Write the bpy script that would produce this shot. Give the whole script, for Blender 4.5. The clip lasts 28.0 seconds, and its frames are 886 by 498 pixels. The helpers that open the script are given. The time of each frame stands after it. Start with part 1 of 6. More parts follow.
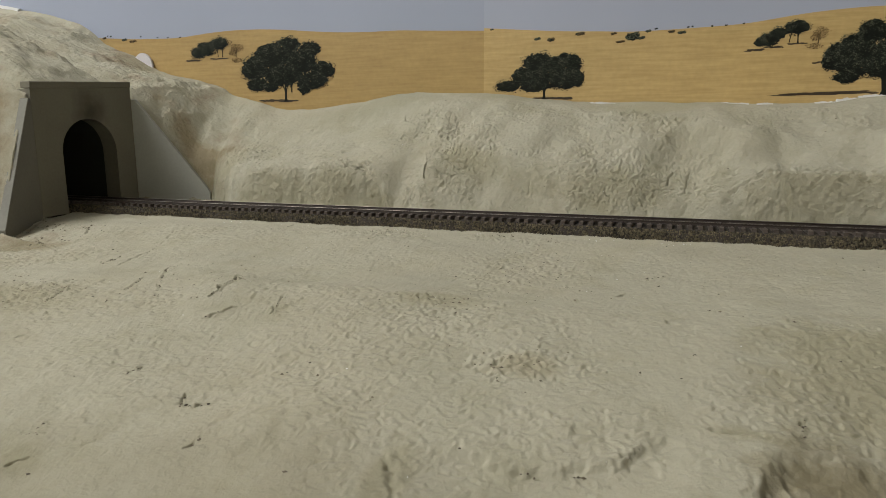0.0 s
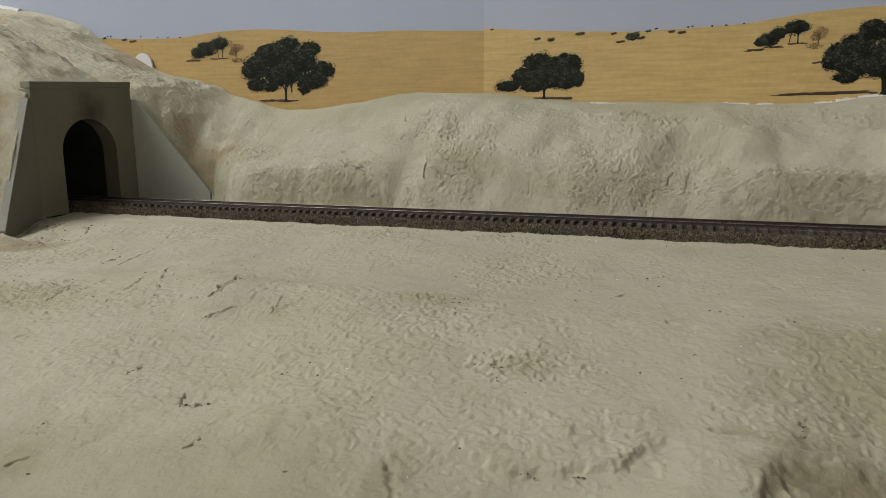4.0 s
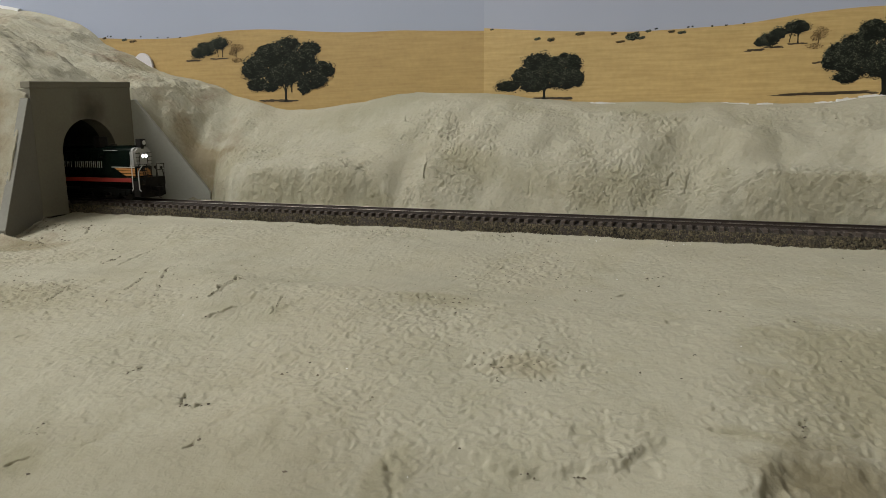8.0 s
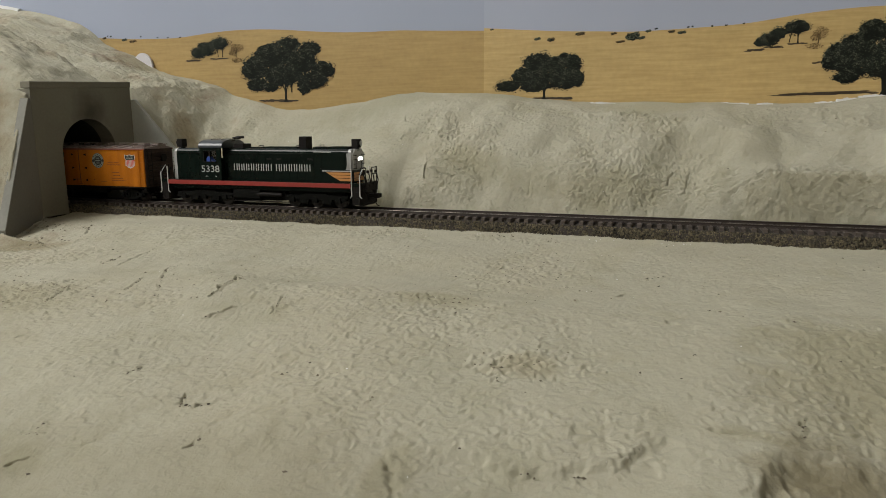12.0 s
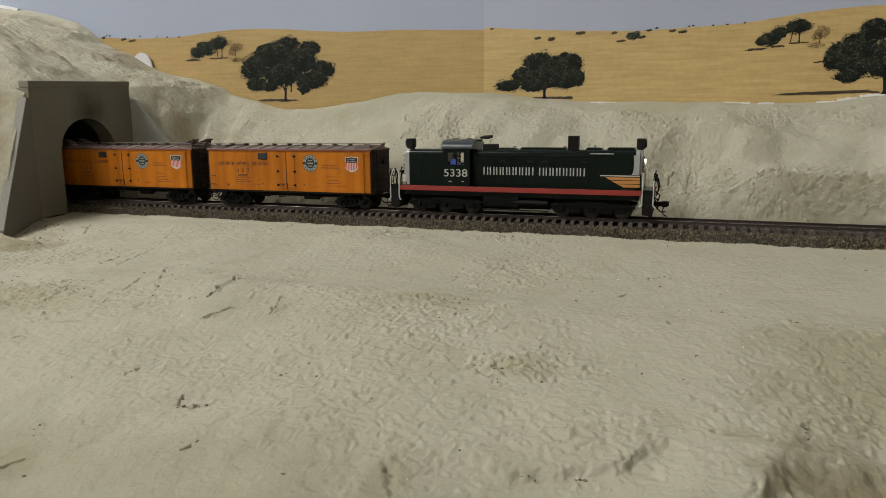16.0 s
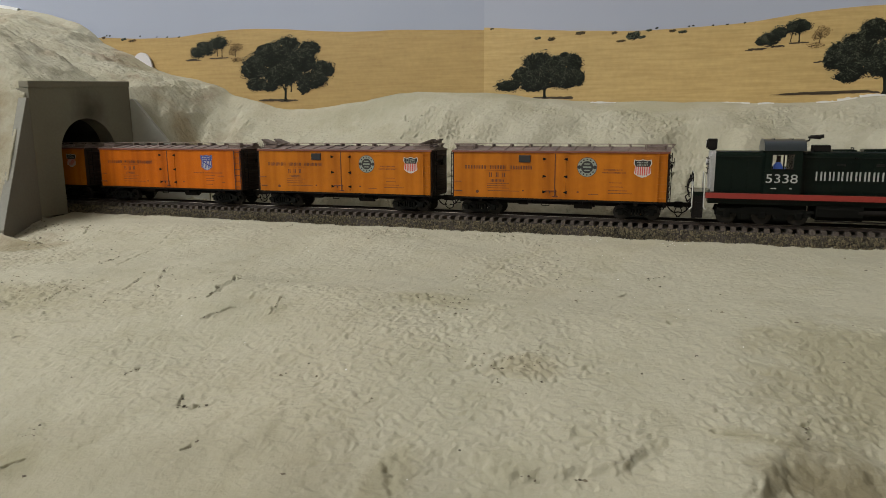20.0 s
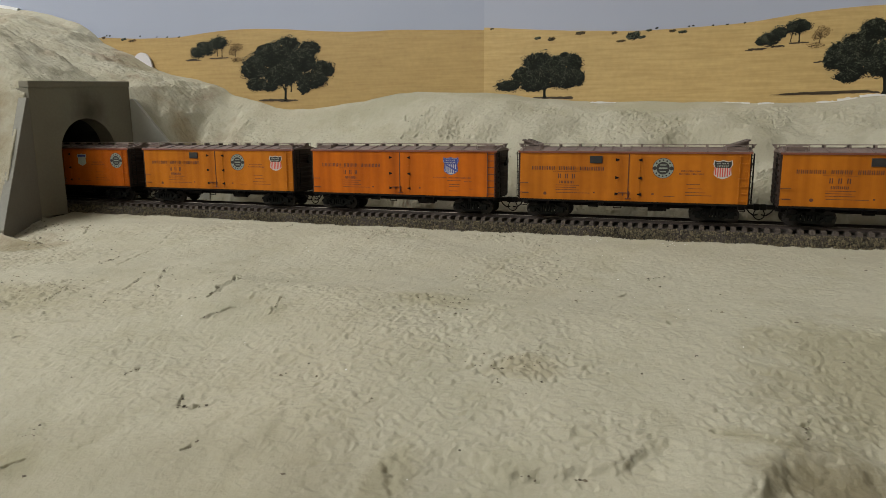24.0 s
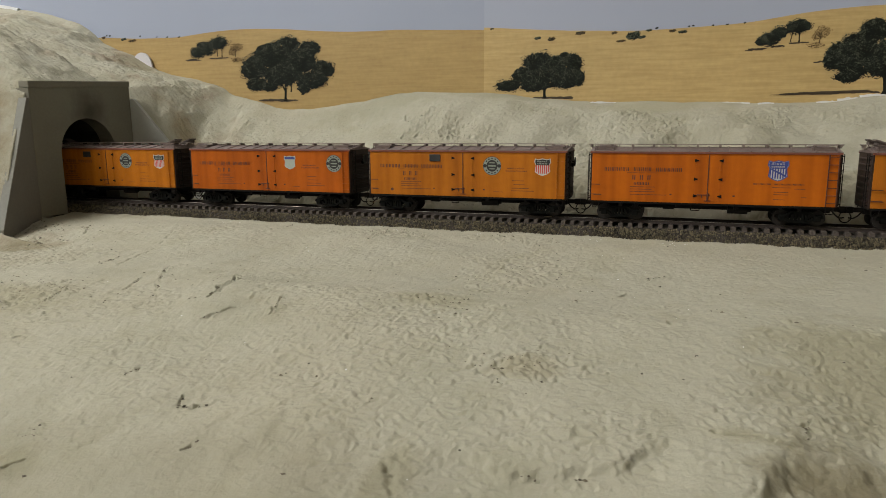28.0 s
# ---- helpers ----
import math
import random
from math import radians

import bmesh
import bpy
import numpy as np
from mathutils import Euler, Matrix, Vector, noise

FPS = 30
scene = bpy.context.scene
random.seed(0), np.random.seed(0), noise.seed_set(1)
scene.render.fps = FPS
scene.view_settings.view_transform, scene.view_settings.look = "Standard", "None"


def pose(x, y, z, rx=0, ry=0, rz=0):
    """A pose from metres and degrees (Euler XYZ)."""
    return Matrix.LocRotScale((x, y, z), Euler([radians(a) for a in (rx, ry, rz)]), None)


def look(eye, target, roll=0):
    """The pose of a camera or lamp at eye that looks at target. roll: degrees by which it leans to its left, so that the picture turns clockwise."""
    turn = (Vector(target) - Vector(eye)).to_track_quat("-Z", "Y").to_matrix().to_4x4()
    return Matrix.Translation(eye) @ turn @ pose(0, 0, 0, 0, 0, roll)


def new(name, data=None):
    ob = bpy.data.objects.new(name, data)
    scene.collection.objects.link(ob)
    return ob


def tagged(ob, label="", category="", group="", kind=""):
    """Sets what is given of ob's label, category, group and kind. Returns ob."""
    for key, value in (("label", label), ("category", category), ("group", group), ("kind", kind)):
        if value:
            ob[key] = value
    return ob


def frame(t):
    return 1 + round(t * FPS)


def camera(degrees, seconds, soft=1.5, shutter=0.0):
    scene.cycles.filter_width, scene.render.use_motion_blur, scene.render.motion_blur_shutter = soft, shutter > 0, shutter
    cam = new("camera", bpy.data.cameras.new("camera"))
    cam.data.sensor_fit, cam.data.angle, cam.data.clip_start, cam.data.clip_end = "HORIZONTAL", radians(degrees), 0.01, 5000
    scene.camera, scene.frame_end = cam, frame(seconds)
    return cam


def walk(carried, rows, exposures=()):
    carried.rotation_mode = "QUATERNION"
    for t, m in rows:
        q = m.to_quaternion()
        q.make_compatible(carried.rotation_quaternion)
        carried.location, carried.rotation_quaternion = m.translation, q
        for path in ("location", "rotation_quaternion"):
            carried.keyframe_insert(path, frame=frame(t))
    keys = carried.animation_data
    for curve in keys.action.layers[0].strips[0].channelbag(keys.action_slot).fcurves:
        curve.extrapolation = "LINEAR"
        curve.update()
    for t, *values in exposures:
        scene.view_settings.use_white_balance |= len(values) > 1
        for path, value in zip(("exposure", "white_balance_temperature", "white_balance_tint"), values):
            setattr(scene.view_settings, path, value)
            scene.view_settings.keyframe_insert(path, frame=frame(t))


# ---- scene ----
# Lengths below are in millimetres (HO model railway); helpers turn them into metres.
MM = 0.001
SPEED = 51.4            # train speed, mm per second
LOCO_28 = 511.5         # locomotive centre along the track at 28 s
CAR_28 = 334.5          # first reefer's centre at 28 s
CAR_PITCH = 158.45


def cam_pose(dolly=0.0, tilt=0.0):
    """Phone camera 46 cm before the track, turned left and tipped down."""
    yaw, pitch, roll = 0.3378, 0.1785 - tilt, -0.0048
    f = Vector((-math.sin(yaw) * math.cos(pitch), math.cos(yaw) * math.cos(pitch), -math.sin(pitch)))
    r = Vector((math.cos(yaw), math.sin(yaw), 0.0))
    u = r.cross(f)
    c, s = math.cos(roll), math.sin(roll)
    r, u = c * r + s * u, -s * r + c * u
    m = Matrix((r, u, -f)).transposed().to_4x4()
    m.translation = Vector((0.0, -459.7, 59.2)) * MM + f * dolly * MM
    return m


# ---- camera ----
cam = camera(67.2, 28.0, 0.75)
walk(cam, [(0.0, cam_pose(-1.3)), (12.6, cam_pose(-1.3)), (14.3, cam_pose(0.6)), (16.8, cam_pose(0.6)), (17.0, cam_pose(-0.7, 0.0027)), (17.2, cam_pose(0.6)), (18.3, cam_pose(0.6)), (18.5, cam_pose(0.4, 0.0016)), (18.7, cam_pose(0.6)), (28.0, cam_pose(0.6))],
     exposures=[(0.0, 0.0), (12.6, 0.0), (14.3, 0.12), (28.0, 0.12)])

# ---- light: a plain white room with one ceiling fitting ----
world = bpy.data.worlds.new("room_world")
world.use_nodes = True
world.node_tree.nodes["Background"].inputs[0].default_value = (0.9, 0.93, 1.0, 1)
world.node_tree.nodes["Background"].inputs[1].default_value = 0.05
scene.world = world


def area_lamp(name, x, y, z, sx, sy, watts, col, tx, ty, tz):
    d = bpy.data.lights.new(name, "AREA")
    d.shape, d.size, d.size_y, d.energy, d.color = "RECTANGLE", sx, sy, watts, col
    ob = new(name, d)
    ob.matrix_world = look((x, y, z), (tx, ty, tz))
    return ob


LAMP_AT, LAMP_AIM = (-1.45, -1.02, 1.62), (-0.15, -0.1, 0.0)
area_lamp("ceiling_lamp_light", *LAMP_AT, 1.5, 1.0, 33.5, (1.0, 0.985, 0.97), *LAMP_AIM)

# ---- material helpers ----


def mat(name, col, rough=0.6, metal=0.0, var=0.12, fine=900.0, coarse=70.0, bump=0.25, bscale=1600.0, bdist=0.0002, rnd=0.0, emit=None, coat=0.0, spec=0.5, isl=0.0):
    """A procedural surface: colour varied at two scales, with fine relief."""
    m = bpy.data.materials.new(name)
    m.use_nodes = True
    nt = m.node_tree
    n, l = nt.nodes, nt.links
    b = n["Principled BSDF"]
    b.inputs["Roughness"].default_value = rough
    b.inputs["Metallic"].default_value = metal
    b.inputs["Coat Weight"].default_value = coat
    b.inputs["Specular IOR Level"].default_value = spec
    if emit:
        b.inputs["Emission Color"].default_value = (*col, 1)
        b.inputs["Emission Strength"].default_value = emit
    tc = n.new("ShaderNodeTexCoord")
    tot = None
    for sc, w in ((fine, 0.5), (coarse, 0.5)):
        t = n.new("ShaderNodeTexNoise")
        t.inputs["Scale"].default_value = sc
        t.inputs["Detail"].default_value = 3.0
        l.new(tc.outputs["Object"], t.inputs["Vector"])
        k = n.new("ShaderNodeMath")
        k.operation = "MULTIPLY_ADD"
        k.inputs[1].default_value = w * var * 4
        k.inputs[2].default_value = 1 - w * var * 2 - (0.5 if tot else 0.0) + (0.0 if tot else -0.5)
        l.new(t.outputs["Fac"], k.inputs[0])
        if tot is None:
            tot = k.outputs[0]
        else:
            a = n.new("ShaderNodeMath")
            a.operation = "ADD"
            l.new(tot, a.inputs[0])
            l.new(k.outputs[0], a.inputs[1])
            tot = a.outputs[0]
    if rnd or isl:
        oi = n.new("ShaderNodeObjectInfo" if rnd else "ShaderNodeNewGeometry")
        k = n.new("ShaderNodeMath")
        k.operation = "MULTIPLY_ADD"
        k.inputs[1].default_value = rnd or isl
        k.inputs[2].default_value = -(rnd or isl) / 2
        l.new(oi.outputs["Random" if rnd else "Random Per Island"], k.inputs[0])
        a = n.new("ShaderNodeMath")
        a.operation = "ADD"
        l.new(tot, a.inputs[0])
        l.new(k.outputs[0], a.inputs[1])
        tot = a.outputs[0]
    h = n.new("ShaderNodeHueSaturation")
    h.inputs["Color"].default_value = (*col, 1)
    l.new(tot, h.inputs["Value"])
    l.new(h.outputs["Color"], b.inputs["Base Color"])
    if bump:
        t = n.new("ShaderNodeTexNoise")
        t.inputs["Scale"].default_value = bscale
        t.inputs["Detail"].default_value = 4.0
        l.new(tc.outputs["Object"], t.inputs["Vector"])
        bp = n.new("ShaderNodeBump")
        bp.inputs["Strength"].default_value = bump
        bp.inputs["Distance"].default_value = bdist
        l.new(t.outputs["Fac"], bp.inputs["Height"])
        l.new(bp.outputs["Normal"], b.inputs["Normal"])
    return m


def nodes_of(m):
    nt = m.node_tree
    return nt.nodes, nt.links, nt.nodes["Principled BSDF"], next(x for x in nt.nodes if x.type == "TEX_COORD")


# ---- mesh helpers (millimetres) ----


def mesh_object(name, bm, material, smooth=False):
    me = bpy.data.meshes.new(name)
    bmesh.ops.scale(bm, vec=(MM, MM, MM), verts=bm.verts)
    bmesh.ops.recalc_face_normals(bm, faces=bm.faces)
    bm.to_mesh(me)
    bm.free()
    for m in (material if isinstance(material, (list, tuple)) else [material]):
        me.materials.append(m)
    if smooth:
        me.polygons.foreach_set("use_smooth", [True] * len(me.polygons))
        me.set_sharp_from_angle(angle=radians(35))
    return new(name, me)


def part(name, bm, material, parent, label="", smooth=False):
    """One mesh under a thing or under a part."""
    ob = mesh_object(name, bm, material, smooth)
    ob.parent = parent
    if label:
        tagged(ob, label)
    return ob


def thing(name, label, category, group="", kind=""):
    return tagged(new(name), label, category, group, kind)


def box(bm, x0, x1, y0, y1, z0, z1, bevel=0.0, mi=0):
    vs = [bm.verts.new((x, y, z)) for x in (x0, x1) for y in (y0, y1) for z in (z0, z1)]
    fs = [bm.faces.new([vs[i] for i in q]) for q in ((0, 1, 3, 2), (4, 6, 7, 5), (0, 4, 5, 1), (2, 3, 7, 6), (0, 2, 6, 4), (1, 5, 7, 3))]
    for f in fs:
        f.material_index = mi
    if bevel:
        es = {e for f in fs for e in f.edges}
        bmesh.ops.bevel(bm, geom=list(es), offset=bevel, segments=2, profile=0.6, affect="EDGES")
    return vs


def cyl(bm, p, q, r, n=12, r2=None, mi=0):
    """A cylinder or cone from point p to point q."""
    p, q = Vector(p), Vector(q)
    d = q - p
    m = Matrix.Translation((p + q) / 2) @ d.to_track_quat("Z", "Y").to_matrix().to_4x4()
    g = bmesh.ops.create_cone(bm, cap_ends=True, segments=n, radius1=r, radius2=r if r2 is None else r2, depth=d.length, matrix=m)
    for v in g["verts"]:
        for f in v.link_faces:
            f.material_index = mi


def rod(bm, pts, r, n=6, mi=0):
    for a, b in zip(pts[:-1], pts[1:]):
        cyl(bm, a, b, r, n, mi=mi)


def prism(bm, prof, axis, a, b, mi=0):
    """A closed profile of (u, v) pairs pushed along axis from a to b; (u, v) are (y, z) for x, (x, z) for y, (x, y) for z."""
    def at(u, v, w):
        return {"x": (w, u, v), "y": (u, w, v), "z": (u, v, w)}[axis]
    A = [bm.verts.new(at(u, v, a)) for u, v in prof]
    B = [bm.verts.new(at(u, v, b)) for u, v in prof]
    n = len(prof)
    fs = [bm.faces.new(A), bm.faces.new(B[::-1])]
    for i in range(n):
        fs.append(bm.faces.new((A[i], B[i], B[(i + 1) % n], A[(i + 1) % n])))
    for f in fs:
        f.material_index = mi
    return fs


def grid_noise(x, y, size, seed):
    """Smooth value noise in -1..1 for arrays of millimetres."""
    rs = np.random.RandomState(seed)
    tab = rs.rand(256, 256) * 2 - 1
    c, s = math.cos(0.6 + 1.37 * seed), math.sin(0.6 + 1.37 * seed)
    u, v = (c * x - s * y) / size + 37.3, (s * x + c * y) / size + 91.7
    i, j = np.floor(u).astype(int), np.floor(v).astype(int)
    a, b = u - i, v - j
    a, b = a * a * a * (a * (a * 6 - 15) + 10), b * b * b * (b * (b * 6 - 15) + 10)
    g = lambda p, q: tab[p % 256, q % 256]
    return (g(i, j) * (1 - a) + g(i + 1, j) * a) * (1 - b) + (g(i, j + 1) * (1 - a) + g(i + 1, j + 1) * a) * b


def smoothstep(a, b, v):
    t = np.clip((v - a) / (b - a), 0, 1)
    return t * t * (3 - 2 * t)

# ---- materials ----
PLASTER = mat("painted_plaster", (0.316, 0.305, 0.237), 0.92, var=0.08, fine=380, coarse=16, bump=0.9, bscale=620, bdist=0.00062)
WHITE = mat("bare_white_plaster", (0.60, 0.61, 0.61), 0.9, var=0.06)
FOAM = mat("dull_white_foam", (0.50, 0.49, 0.51), 0.9, var=0.06)
BALLAST = mat("dark_ballast", (0.030, 0.024, 0.018), 0.95, var=0.5, fine=1500, coarse=120, bump=0.8, bscale=1500, bdist=0.0006)
GRAIN = mat("ballast_grain", (0.064, 0.053, 0.030), 0.95, var=0.5, fine=900, coarse=300, bump=0.0, isl=1.8)
TIE = mat("dark_plastic_tie", (0.078, 0.063, 0.052), 0.62, var=0.3, rnd=0.4)
CRUMB = mat("dark_crumb", (0.095, 0.080, 0.055), 0.9, var=0.3, isl=0.8)
RAILSIDE = mat("weathered_rail_side", (0.034, 0.026, 0.022), 0.65, metal=0.2, var=0.3)
RAILTOP = mat("polished_rail_head", (0.24, 0.215, 0.185), 0.42, metal=1.0, var=0.15)
# one grey casting: CONC has shade in its colour, WING has light
CONC = mat("grey_casting_shaded", (0.15, 0.142, 0.108), 0.85, var=0.12, fine=500, coarse=40, bump=0.2)
WING = mat("grey_casting_lit", (0.37, 0.382, 0.355), 0.85, var=0.08, fine=500, coarse=30, bump=0.2)
DARK = mat("black_tunnel_lining", (0.024, 0.026, 0.020), 0.95, var=0.2)
WALL = mat("cream_room_paint", (0.52, 0.49, 0.42), 0.9, var=0.03, coarse=2, fine=40, bump=0.1)
WOOD = mat("bench_plywood", (0.42, 0.30, 0.17), 0.7, var=0.2, fine=200, coarse=12)
FLOOR = mat("grey_room_floor", (0.25, 0.24, 0.23), 0.6, var=0.1, fine=60, coarse=3)
SKY = mat("printed_sky", (0.285, 0.322, 0.412), 0.55, var=0.05, fine=8, coarse=2.2, bump=0.0)
SKY2 = mat("printed_sky_second_sheet", (0.318, 0.352, 0.442), 0.55, var=0.05, fine=8, coarse=2.2, bump=0.0)
LAMPGLOW = mat("lamp_diffuser", (1.0, 0.97, 0.9), 0.5, bump=0.0, emit=6.0)


def bare_patches(m, x0, x1, lo, hi, tint, y0=10.0, y1=9.0):
    """Bare brown plaster that shows in ragged patches beyond x0 to x1 and y0 to y1."""
    n, l, b, tc = nodes_of(m)
    sp = n.new("ShaderNodeSeparateXYZ")
    l.new(tc.outputs["Object"], sp.inputs[0])
    both = n.new("ShaderNodeMath")
    both.operation = "MULTIPLY"
    for k, (axis, a0, a1) in enumerate((("X", x0, x1), ("Y", y0, y1))):
        mr = n.new("ShaderNodeMapRange")
        mr.inputs["From Min"].default_value, mr.inputs["From Max"].default_value = a0, a1
        l.new(sp.outputs[axis], mr.inputs["Value"])
        l.new(mr.outputs["Result"], both.inputs[k])
    t = n.new("ShaderNodeTexNoise")
    t.inputs["Scale"].default_value, t.inputs["Detail"].default_value = 26, 6
    l.new(tc.outputs["Object"], t.inputs["Vector"])
    r = n.new("ShaderNodeValToRGB")
    r.color_ramp.elements[0].position, r.color_ramp.elements[1].position = lo, hi
    l.new(t.outputs["Fac"], r.inputs["Fac"])
    k = n.new("ShaderNodeMath")
    k.operation = "MULTIPLY"
    l.new(both.outputs[0], k.inputs[0])
    l.new(r.outputs["Color"], k.inputs[1])
    mx = n.new("ShaderNodeMix")
    mx.data_type = "RGBA"
    l.new(k.outputs[0], mx.inputs["Factor"])
    src = b.inputs["Base Color"].links[0].from_socket
    l.new(src, mx.inputs["A"])
    mx.inputs["B"].default_value = (*tint, 1)
    l.new(mx.outputs["Result"], b.inputs["Base Color"])


def mottled(m):
    """Uneven washing: olive-grey blotches and fine specks of grime in the paint."""
    n, l, b, tc = nodes_of(m)
    for x in n:
        if x.type == "TEX_NOISE":
            x.inputs["Roughness"].default_value = 0.68
    prev = b.inputs["Base Color"].links[0].from_socket
    for sc, lo, hi, tint in ((30, 0.52, 0.74, (0.86, 0.86, 0.81)), (9, 0.45, 0.75, (0.965, 0.94, 0.905)), (14, 0.50, 0.72, (0.93, 0.935, 0.91)), (420, 0.58, 0.74, (0.90, 0.89, 0.85)), (1100, 0.60, 0.74, (0.86, 0.85, 0.81))):
        t = n.new("ShaderNodeTexNoise")
        t.inputs["Scale"].default_value, t.inputs["Detail"].default_value, t.inputs["Roughness"].default_value = sc, 7, 0.65
        l.new(tc.outputs["Object"], t.inputs["Vector"])
        r = n.new("ShaderNodeValToRGB")
        r.color_ramp.elements[0].position, r.color_ramp.elements[0].color = lo, (1, 1, 1, 1)
        r.color_ramp.elements[1].position, r.color_ramp.elements[1].color = hi, (*tint, 1)
        l.new(t.outputs["Fac"], r.inputs["Fac"])
        mx = n.new("ShaderNodeMix")
        mx.data_type, mx.blend_type = "RGBA", "MULTIPLY"
        mx.inputs["Factor"].default_value = 1.0
        l.new(prev, mx.inputs["A"])
        l.new(r.outputs["Color"], mx.inputs["B"])
        prev = mx.outputs["Result"]
    l.new(prev, b.inputs["Base Color"])


def stain_and_shade(m, cx, cy, rx, ry, tint, ragged=0.9, scale=45):
    """A ragged thin tint for stains and painted shade round (cx, cy), seen in plan; lengths in millimetres."""
    n, l, b, tc = nodes_of(m)
    mp = n.new("ShaderNodeMapping")
    mp.inputs["Location"].default_value = (-cx / rx, -cy / ry, 0)
    mp.inputs["Scale"].default_value = (1000 / rx, 1000 / ry, 0)
    l.new(tc.outputs["Object"], mp.inputs["Vector"])
    ln = n.new("ShaderNodeVectorMath")
    ln.operation = "LENGTH"
    l.new(mp.outputs["Vector"], ln.inputs[0])
    t = n.new("ShaderNodeTexNoise")
    t.inputs["Scale"].default_value, t.inputs["Detail"].default_value, t.inputs["Roughness"].default_value = scale, 6, 0.62
    l.new(tc.outputs["Object"], t.inputs["Vector"])
    k = n.new("ShaderNodeMath")
    k.operation = "MULTIPLY_ADD"
    k.inputs[1].default_value = -2.0 * ragged
    l.new(t.outputs["Fac"], k.inputs[0])
    l.new(ln.outputs["Value"], k.inputs[2])
    mr = n.new("ShaderNodeMapRange")
    mr.inputs["From Min"].default_value, mr.inputs["From Max"].default_value = 1.05 - ragged, 0.45 - ragged
    l.new(k.outputs[0], mr.inputs["Value"])
    mx = n.new("ShaderNodeMix")
    mx.data_type, mx.blend_type = "RGBA", "MULTIPLY"
    l.new(mr.outputs["Result"], mx.inputs["Factor"])
    l.new(b.inputs["Base Color"].links[0].from_socket, mx.inputs["A"])
    mx.inputs["B"].default_value = (*tint, 1)
    l.new(mx.outputs["Result"], b.inputs["Base Color"])


bare_patches(PLASTER, -0.37, -0.46, 0.52, 0.70, (0.205, 0.165, 0.115))
OLIVE, UMBER = (0.86, 0.85, 0.79), (0.66, 0.62, 0.52)
# the tint at (-60, -335) dims the near ground, as weaker light would
# tints at (68, -214), (54, -276), (-300, 38), (-410, 70) hold shade besides stain
for cx, cy, rx, ry, tint in ((68, -214, 44, 54, (0.80, 0.785, 0.71)), (54, -276, 34, 20, (0.56, 0.52, 0.43)), (22, -261, 16, 5, OLIVE), (-60, -335, 270, 48, (0.86, 0.85, 0.83)), (-50, -236, 15, 11, (0.86, 0.83, 0.77)), (-72, -306, 7, 26, OLIVE), 
                             (-440, -118, 40, 20, UMBER), (-522, -88, 40, 42, (0.66, 0.57, 0.46)), (-448, 86, 44, 13, (0.76, 0.67, 0.56)), (-560, 130, 50, 25, (0.85, 0.80, 0.72)), (-320, -222, 50, 22, OLIVE), (-100, -185, 26, 12, OLIVE), (-190, -322, 14, 8, OLIVE), (92, 40, 62, 9, (0.80, 0.785, 0.72)), (-300, 38, 120, 9, (0.80, 0.79, 0.72)), (-410, 70, 36, 34, OLIVE), (-160, 58, 34, 18, OLIVE), (-40, 45, 50, 10, OLIVE), (-275, 138, 75, 20, (0.83, 0.84, 0.80)), (-160, 143, 60, 9, (0.88, 0.88, 0.83)), (-20, 138, 40, 16, (0.90, 0.90, 0.85))):
    stain_and_shade(PLASTER, cx, cy, rx, ry, tint)
mottled(PLASTER)


def grass_print(name, col):
    """Printed dry grass: streaked ochre."""
    m = mat(name, col, 0.55, var=0.13, fine=240, coarse=7, bump=0.0)
    n, l, b, tc = nodes_of(m)
    mp = n.new("ShaderNodeMapping")
    mp.inputs["Rotation"].default_value = (0, radians(2.0), 0)
    mp.inputs["Scale"].default_value = (22, 22, 300)
    l.new(tc.outputs["Object"], mp.inputs["Vector"])
    t = n.new("ShaderNodeTexNoise")
    t.inputs["Scale"].default_value = 1.6
    t.inputs["Detail"].default_value = 5
    l.new(mp.outputs["Vector"], t.inputs["Vector"])
    r = n.new("ShaderNodeValToRGB")
    r.color_ramp.elements[0].position, r.color_ramp.elements[0].color = 0.3, (0.70, 0.60, 0.38, 1)
    r.color_ramp.elements[1].position, r.color_ramp.elements[1].color = 0.72, (1.22, 1.20, 1.10, 1)
    l.new(t.outputs["Fac"], r.inputs["Fac"])
    mx = n.new("ShaderNodeMix")
    mx.data_type, mx.blend_type = "RGBA", "MULTIPLY"
    mx.inputs["Factor"].default_value = 0.38
    src = b.inputs["Base Color"].links[0].from_socket
    l.new(src, mx.inputs["A"])
    l.new(r.outputs["Color"], mx.inputs["B"])
    l.new(mx.outputs["Result"], b.inputs["Base Color"])
    return m


GRASS = grass_print("printed_dry_grass", (0.352, 0.246, 0.096))
GRASS2 = grass_print("printed_dry_grass_second_sheet", (0.438, 0.320, 0.140))
LEAF = [mat("printed_leaves_%s" % k, c, 0.7, var=0.4, fine=500, coarse=100, bump=0.0, spec=0.15) for k, c in
        (("dark", (0.011, 0.013, 0.010)), ("mid", (0.030, 0.036, 0.026)), ("light", (0.074, 0.082, 0.055)))]
BRUSH = mat("printed_dry_brush", (0.135, 0.085, 0.035), 0.7, var=0.5, fine=500, coarse=100, bump=0.0, spec=0.15)
SHADE = mat("printed_ground_shade", (0.040, 0.026, 0.013), 0.55, var=0.4, fine=300, coarse=60, bump=0.0)

# ---- room and bench ----


